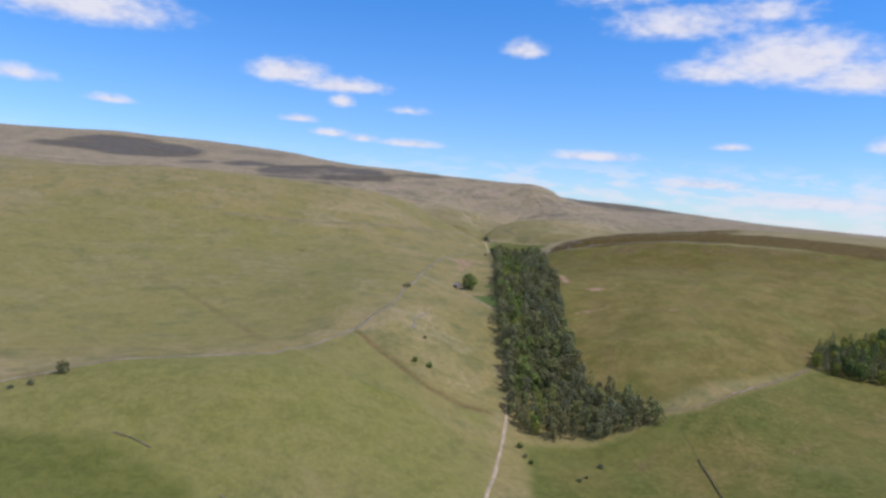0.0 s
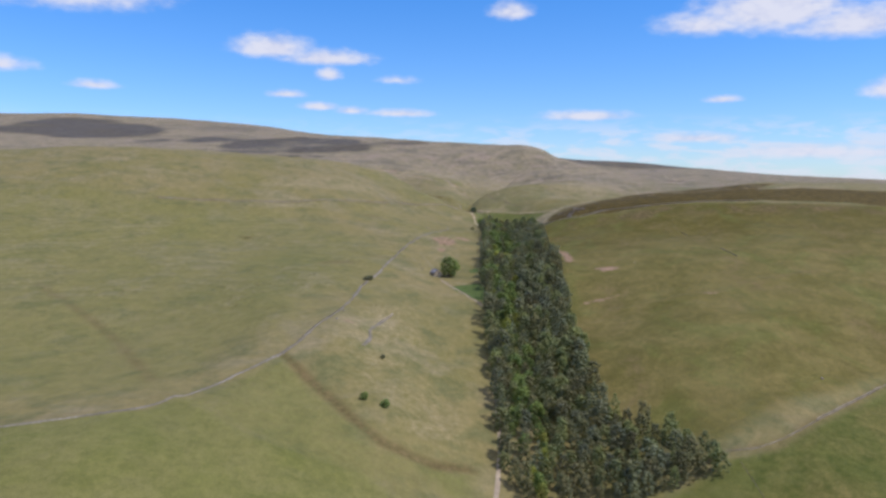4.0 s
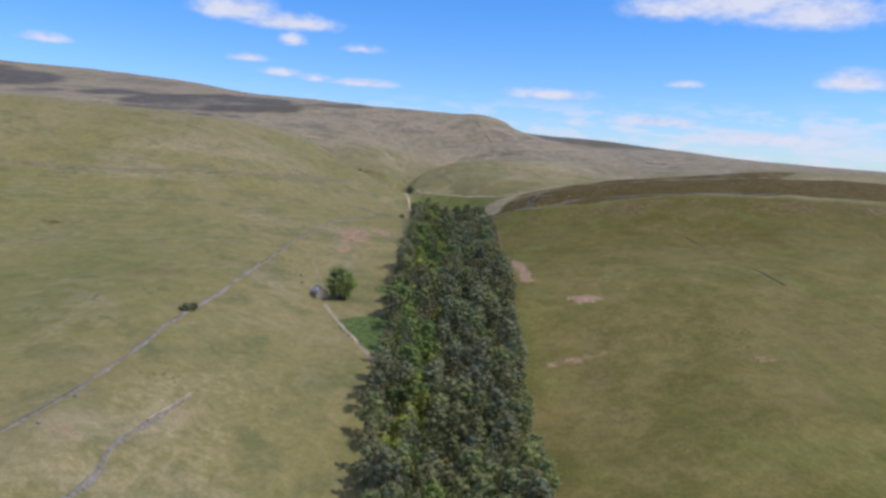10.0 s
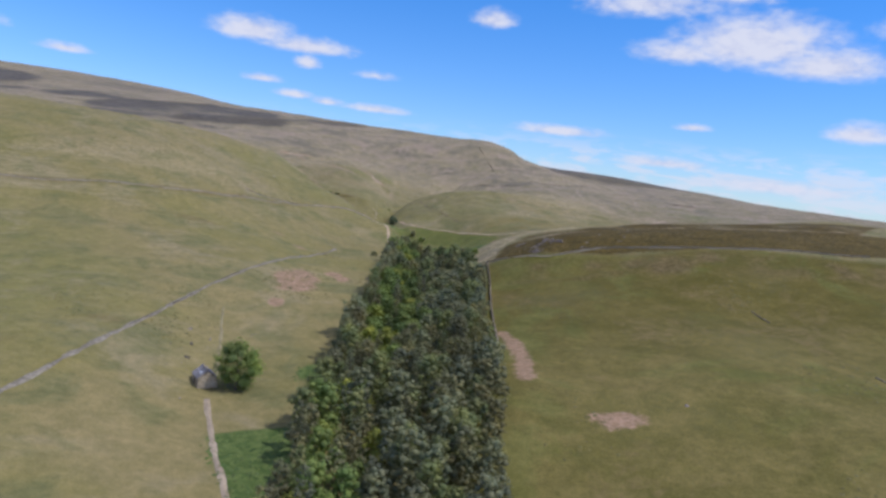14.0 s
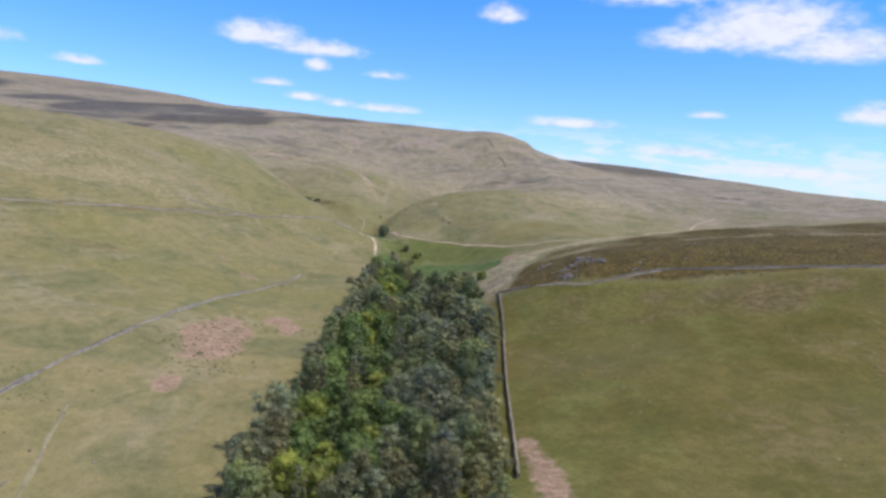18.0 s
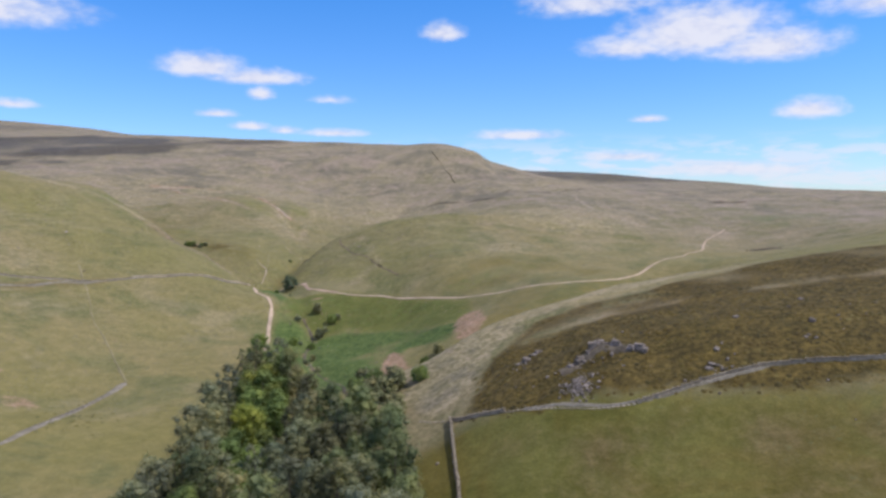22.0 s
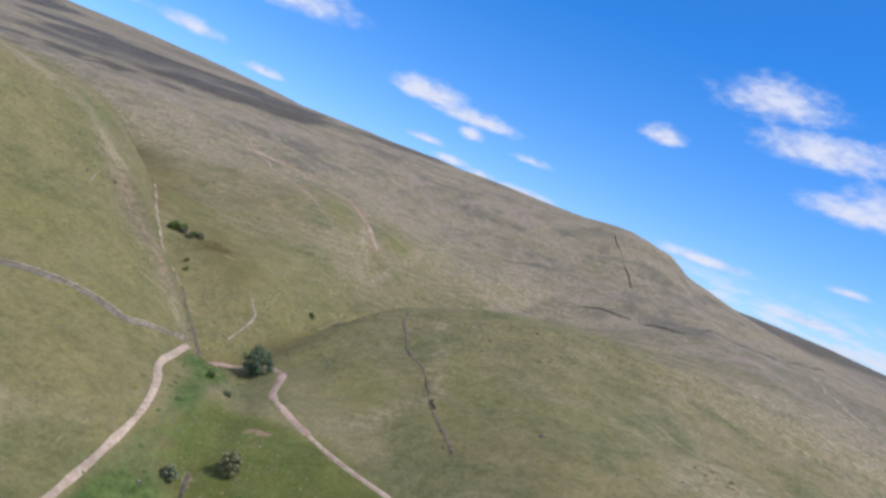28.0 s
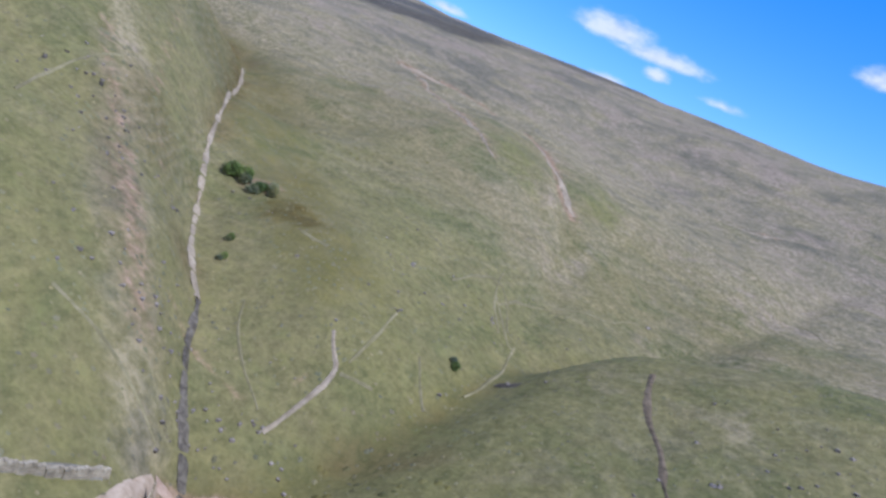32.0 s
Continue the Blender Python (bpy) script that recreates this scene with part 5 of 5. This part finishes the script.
for n, (x, y, k, s) in enumerate(((47, 744, 2, 0.95), (53, 738, 0, 1.0), (55, 740, 1, 0.75), (49, 730, 2, 0.9), (51, 733, 1, 0.6), (40, 739, 1, 0.75), (47, 721, 0, 0.7), (41, 719, 0, 0.8), (43, 722, 1, 0.55), (47, 699, 1, 0.6), (49, 703, 2, 0.5), (52, 688, 1, 0.55),
                                  (84, 672, 0, 0.75), (88, 675, 2, 0.8), (81, 669, 0, 0.6), (76, 662, 2, 0.7), (68, 661, 1, 0.8), (107, 677, 1, 0.8), (66, 640, 0, 1.1), (70, 636, 0, 1.2), (74, 633, 2, 1.0), (62, 632, 1, 1.0), (68, 645, 2, 0.9), (64, 652, 0, 0.8), (72, 625, 2, 1.3), (75, 629, 2, 1.1), (80, 628, 0, 1.0), (69, 629, 2, 1.2), (74, 615, 2, 1.2), (66, 664, 2, 0.9), (34, 768, 1, 0.45), (28, 771, 0, 0.4))):
    plant("willow_bush", THORNS[k], x, y, n * 0.9, 1.25 * s, "grey-green bush beside the stream", "bush", "streamside bushes")
rnd = random.Random(47)
for cx, cy, reach, count, low, high in ((-23.5, 837, 1.6, 8, 0.45, 0.9), (-17, 836.6, 1.3, 5, 0.4, 0.8), (-11, 823, 0.8, 2, 0.3, 0.4), (-7.5, 818, 0.6, 2, 0.3, 0.4), (26, 830.5, 0.8, 2, 0.35, 0.45)):
    for n in range(count):
        plant("gorse_bush", THORNS[n % 3], rnd.gauss(cx, reach), rnd.gauss(cy, reach * 0.6), n * 2.1, rnd.uniform(low, high), "low dark gorse bush on the slope", "bush", "gorse bushes")

# ---- barn ----


def slab(name, corners, thick, mat, parent, label=""):
    """A flat slab over four corners, given thickness downwards."""
    top = [Vector(c) for c in corners]
    n = (top[1] - top[0]).cross(top[3] - top[0]).normalized()
    v = [tuple(c) for c in top] + [tuple(c - n * thick) for c in top]
    f = [(0, 1, 2, 3), (7, 6, 5, 4), (0, 4, 5, 1), (1, 5, 6, 2), (2, 6, 7, 3), (3, 7, 4, 0)]
    return part(name, mesh_of(name, v, f, mat), parent, label)


def field_barn(x, y, turn):
    barn = tagged(new("field_barn"), "small grey stone field barn with a slate roof", "barn")
    barn.matrix_world = Matrix.Translation((x, y, float(ground_z(x, y)) - 0.3)) @ Matrix.Rotation(radians(turn), 4, "Z")
    L, W, H, R = 6.2, 4.8, 2.7, 4.7
    rnd = random.Random(3)

    def masonry(name, a, b, heights):
        """A wall of coursed stone from a to b; heights: eaves at either end and in the middle."""
        verts, faces = [], []
        a, b = Vector(a), Vector(b)
        way = (b - a).normalized()
        across = Vector((-way.y, way.x))
        length, z = (b - a).length, 0.0
        while z < max(heights):
            s = 0.0
            h = rnd.uniform(0.24, 0.34)
            while s < length:
                w = min(rnd.uniform(0.35, 0.75), length - s)
                t = (s + w / 2) / length
                top = heights[0] + (heights[1] - heights[0]) * (1 - abs(2 * t - 1))
                if z + h / 2 < top and w > 0.08:
                    c = a + way * (s + w / 2)
                    box_into(verts, faces, (c.x, c.y, z + h / 2), way, across, (w - 0.02, 0.45, h - 0.02), rnd, 0.05)
                s += w
            z += h
        part(name, mesh_of(name, verts, faces, STONE), barn)

    masonry("front_wall", (-L / 2, -W / 2), (L / 2, -W / 2), (H, H))
    masonry("back_wall", (-L / 2, W / 2), (L / 2, W / 2), (H, H))
    masonry("gable_wall", (-L / 2, -W / 2), (-L / 2, W / 2), (H, R - 0.2))
    masonry("gable_wall", (L / 2, -W / 2), (L / 2, W / 2), (H, R - 0.2))
    for s in (-1, 1):
        rows = 7
        for k in range(rows):
            t0, t1 = k / rows, (k + 1.15) / rows
            y0, y1 = s * (W / 2 + 0.35) * (1 - t0), s * (W / 2 + 0.35) * max(0, 1 - t1)
            z0, z1 = H - 0.1 + (R - H + 0.1) * t0, H - 0.02 + (R - H + 0.1) * min(1, t1)
            corners = [(-L / 2 - 0.2, y0, z0 + 0.06), (L / 2 + 0.2, y0, z0 + 0.06), (L / 2 + 0.2, y1, z1 + 0.03), (-L / 2 - 0.2, y1, z1 + 0.03)]
            slab("slate_course", corners if s < 0 else corners[::-1], 0.05, SLATE, barn)
    slab("skylight", [(0.7, -1.75, 3.62), (1.9, -1.75, 3.62), (1.9, -1.05, 4.18), (0.7, -1.05, 4.18)], 0.03, PALE, barn, "pale patched sheet in the roof")
    door = slab("door", [(-0.6, -W / 2 - 0.24, 0.2), (0.6, -W / 2 - 0.24, 0.2), (0.6, -W / 2 - 0.24, 2.2), (-0.6, -W / 2 - 0.24, 2.2)], 0.06, TIMBER, barn, "dark weathered plank door")
    for dz in (0.6, 1.7):
        hinge, hf = [], []
        box_into(hinge, hf, (-0.25, -W / 2 - 0.31, dz), (1, 0), (0, 1), (0.6, 0.02, 0.07), rnd, 0.02)
        part("hinge", mesh_of("hinge", hinge, hf, TIMBER), door, "rusted strap hinge")
    latch, lf = [], []
    box_into(latch, lf, (0.45, -W / 2 - 0.32, 1.15), (1, 0), (0, 1), (0.14, 0.04, 0.05), rnd, 0.02)
    part("latch", mesh_of("latch", latch, lf, TIMBER), door, "dark iron latch")
    ridge, rf = [], []
    for k in range(12):
        box_into(ridge, rf, (-L / 2 + 0.26 + k * 0.52, 0, R + 0.1), (1, 0), (0, 1), (0.5, 0.32, 0.14), rnd, 0.08)
    part("ridge_stones", mesh_of("ridge_stones", ridge, rf, STONE), barn)


field_barn(-7.0, 442.5, -62)


def field_gate(x, y, turn):
    gate = tagged(new("field_gate"), "weathered timber gate standing open by the track", "gate")
    gate.matrix_world = Matrix.Translation((x, y, float(ground_z(x, y)) - 0.05)) @ Matrix.Rotation(radians(turn), 4, "Z")
    rnd = random.Random(8)

    def bar(name, centre, size):
        v, f = [], []
        box_into(v, f, centre, (1, 0), (0, 1), size, rnd, 0.02)
        part(name, mesh_of(name, v, f, TIMBER_PALE), gate)

    for px in (-1.55, 1.55):
        bar("gate_post", (px, 0, 0.7), (0.2, 0.2, 1.5))
    for k in range(5):
        bar("rail", (0, 0, 0.3 + 0.2 * k), (2.9, 0.05, 0.09))
    bar("upright", (-1.35, 0.03, 0.7), (0.08, 0.05, 1.0))
    bar("upright", (1.35, 0.03, 0.7), (0.08, 0.05, 1.0))


field_gate(17.6, 784.2, 118)

# ---- rock ----


def rock_mesh(seed, flat=0.7):
    """A squared, split block with broken corners."""
    rnd = random.Random(seed)
    bm = bmesh.new()
    bmesh.ops.create_cube(bm, size=1.7)
    bmesh.ops.subdivide_edges(bm, edges=bm.edges[:], cuts=2, use_grid_fill=True)
    for _ in range(7):
        n = Vector((rnd.gauss(0, 1), rnd.gauss(0, 1), rnd.gauss(0.3, 0.8))).normalized()
        cut = rnd.uniform(0.75, 1.0)
        for v in bm.verts:
            over = v.co.dot(n) - cut
            if over > 0:
                v.co -= n * over
    for v in bm.verts:
        v.co *= 1 + 0.16 * noise.noise(v.co * 1.9 + Vector((seed, 0, 0)))
        v.co.z *= flat
    me = bpy.data.meshes.new("boulder")
    bm.to_mesh(me)
    bm.free()
    me.materials.append(CRAG)
    return me


ROCKS = [rock_mesh(s, f) for s, f in ((1, 0.8), (2, 0.6), (3, 0.95), (4, 0.7), (5, 1.1))]


def boulder(x, y, size, label, group, rnd):
    ob = tagged(new("boulder", rnd.choice(ROCKS)), label, "rock", group)
    ob.matrix_world = (Matrix.Translation((x, y, float(ground_z(x, y)) - 0.22 * size)) @ Euler((rnd.uniform(-0.3, 0.3), rnd.uniform(-0.3, 0.3), rnd.uniform(0, 6.28))).to_matrix().to_4x4()
                       @ Matrix.Diagonal((size * rnd.uniform(0.8, 1.3), size * rnd.uniform(0.7, 1.1), size * rnd.uniform(0.7, 1.3), 1)))


def outcrop(x, y, wide, tall, turn, rnd):
    """A short broken cliff: upright blocks shoulder to shoulder, stepped and leaning, with dark clefts."""
    c, s = math.cos(radians(turn)), math.sin(radians(turn))
    u = -wide / 2
    while u < wide / 2:
        w = rnd.uniform(0.9, 1.8)
        off = rnd.uniform(-0.5, 0.5)
        px, py = x + c * (u + w / 2) - s * off, y + s * (u + w / 2) + c * off
        h = tall * rnd.uniform(0.5, 1.4) * (1 - 0.5 * abs(2 * u / wide) ** 2)
        ob = tagged(new("boulder", rnd.choice(ROCKS)), "upright pale gritstone block in the heather crag", "rock", "crag rocks")
        ob.matrix_world = (Matrix.Translation((px, py, float(ground_z(px, py)) + 0.08 * h)) @ Euler((rnd.uniform(-0.2, 0.2), rnd.uniform(-0.2, 0.2), radians(turn) + rnd.uniform(-0.3, 0.3))).to_matrix().to_4x4()
                           @ Matrix.Diagonal((w * 0.68, rnd.uniform(0.45, 0.8), h * 0.62, 1)))
        u += w * rnd.uniform(0.6, 1.1)


rnd = random.Random(60)
for x, y, wide, tall, turn in ((107, 598, 2.4, 1.9, 20), (111.2, 599.6, 3.0, 1.5, 8), (114.2, 598, 2.6, 2.1, -25), (117, 593.6, 3.2, 2.2, -52), (99.2, 608, 1.8, 1.0, 30), (102, 610.5, 1.4, 0.9, 20), (126, 583.5, 1.6, 0.8, 0)):
    outcrop(x, y, wide, tall, turn, rnd)
rnd = random.Random(61)
for cx, cy, sx, sy, count, lo, hi in ((109, 597, 1.6, 0.8, 6, 0.2, 0.45), (116, 595, 1.2, 0.9, 5, 0.2, 0.5), (105.2, 589.5, 1.2, 1.3, 26, 0.18, 0.5), (98.4, 607, 1.0, 0.9, 5, 0.2, 0.4), (126, 583, 1.5, 0.8, 6, 0.2, 0.4), (143, 583, 1.0, 0.8, 3, 0.3, 0.5)):
    for _ in range(count):
        boulder(rnd.gauss(cx, sx), rnd.gauss(cy, sy), rnd.uniform(lo, hi), "pale gritstone block in the heather crag", "crag rocks", rnd)
for x, y, s in ((146.8, 588, 0.8), (129, 587, 0.6), (137, 596, 0.6), (152, 600, 0.7), (160, 590, 0.5), (61, 815, 0.45), (68, 806, 0.4), (76, 820, 0.5), (74, 815, 0.45), (87, 831, 0.4), (9, 845, 0.5), (34, 834, 0.5), (46, 900, 0.6),
                (-57, 774, 0.6), (-61, 743, 0.6), (-38, 743, 0.5), (92.7, 768, 0.6), (48.7, 861.5, 0.6), (-22, 478, 0.7), (-18, 466, 0.7), (-16, 456, 0.8), (153.8, 270, 0.7), (-50, 301, 0.7), (-49, 316, 0.6), (116, 420, 0.6)):
    boulder(x, y, s, "weathered pale boulder half sunk in turf", "scattered boulders", rnd)


def loose(name, spots, build, mat, label, category):
    """Many small pieces as one mesh."""
    verts, faces = [], []
    for x, y in spots:
        build(verts, faces, x, y, float(ground_z(x, y)))
    return tagged(new(name, mesh_of(name, verts, faces, mat)), label, category, kind="stuff")


def spots_where(field, count, box, seed, least=0.45):
    """Random places where a field of the ground is high."""
    g = np.random.default_rng(seed)
    x, y = g.uniform(box[0], box[1], count), g.uniform(box[2], box[3], count)
    i, j = np.clip(np.searchsorted(GX, x), 0, len(GX) - 1), np.clip(np.searchsorted(GY, y), 0, len(GY) - 1)
    keep = field[j, i] > least + 0.3 * g.random(count)
    return list(zip(x[keep], y[keep]))


def scree(verts, faces, x, y, z):
    s = rnd.uniform(0.12, 0.42)
    a = rnd.uniform(0, 6.28)
    box_into(verts, faces, (x, y, z + s * 0.15), (math.cos(a), math.sin(a)), (-math.sin(a), math.cos(a)), (s * 1.3, s, s * 0.7), rnd, 0.3)


def tussock(lo, hi, blades, spread_out):
    """A low rounded tuft with a ragged rim, lying with the slope."""
    def build(verts, faces, x, y, z):
        h = rnd.uniform(lo, hi)
        b = len(verts)
        a0 = rnd.uniform(0, 6.28)
        sx, sy = float(ground_z(x + 0.7, y)) - z, float(ground_z(x, y + 0.7)) - z
        for k in range(blades):
            a = a0 + 6.283 * k / blades
            r = h * spread_out * rnd.uniform(0.7, 1.3)
            dx, dy = math.cos(a) * r, math.sin(a) * r
            verts.append((x + dx, y + dy, z + (dx * sx + dy * sy) / 0.7 - 0.06))
        verts.append((x + rnd.uniform(-0.2, 0.2) * h, y + rnd.uniform(-0.2, 0.2) * h, z + h * 0.8))
        for k in range(blades):
            faces.append((b + k, b + (k + 1) % blades, b + blades))
    return build


everywhere = np.ones_like(LAND)
g = np.random.default_rng(5)
stones = [(g.normal(cx, sx), g.normal(cy, sy)) for cx, cy, sx, sy, k in ((112, 597, 8, 4, 25), (105.3, 589, 1.5, 1.7, 150), (140, 585, 22, 8, 22), (76, 818, 11, 8, 70), (-52, 765, 18, 16, 60), (-30, 812, 8, 5, 60), (8, 797, 8, 4, 90), (48, 715, 4, 20, 25), (70, 668, 6, 12, 20), (20, 840, 22, 14, 60), (-15, 470, 8, 14, 30)) for _ in range(k)]
loose("scree", stones, scree, CRAG, "loose grey stones strewn over the slopes", "stones")
loose("bracken", spots_where(LUSHZ, 9000, (-75, 100, 640, 860), 1) + spots_where(LUSHZ, 900, (0, 26, 375, 470), 2), tussock(0.2, 0.42, 6, 1.8), FERN, "bright green bracken in the hollow", "bracken")
rushy = np.clip(0.30 + 0.55 * value_noise(MX, MY, 34.0) + 0.35 * value_noise(MX, MY, 13.0), 0, 1)
loose("rush_clumps", spots_where(rushy, 16000, (-150, 26, 330, 760), 6, 0.62) + spots_where(rushy, 6000, (78, 230, 320, 560), 7, 0.5) + spots_where(rushy, 5000, (-60, 130, 760, 900), 8, 0.5), tussock(0.14, 0.34, 6, 2.2), RUSH_CLUMP, "dark olive clumps of soft rush", "rushes")
loose("heather", spots_where(HEATH_SHADEZ, 15000, (84, 260, 552, 655), 3, 0.5), tussock(0.10, 0.24, 7, 3.0), LING, "dark brown-green heather on the steep bank", "heather")
loose("rough_grass", spots_where(everywhere - LUSHZ, 26000, (-95, 170, 640, 960), 4, 0.4), tussock(0.08, 0.2, 5, 2.2), TUSSOCK, "straw-coloured tussocks of moor grass", "grass")
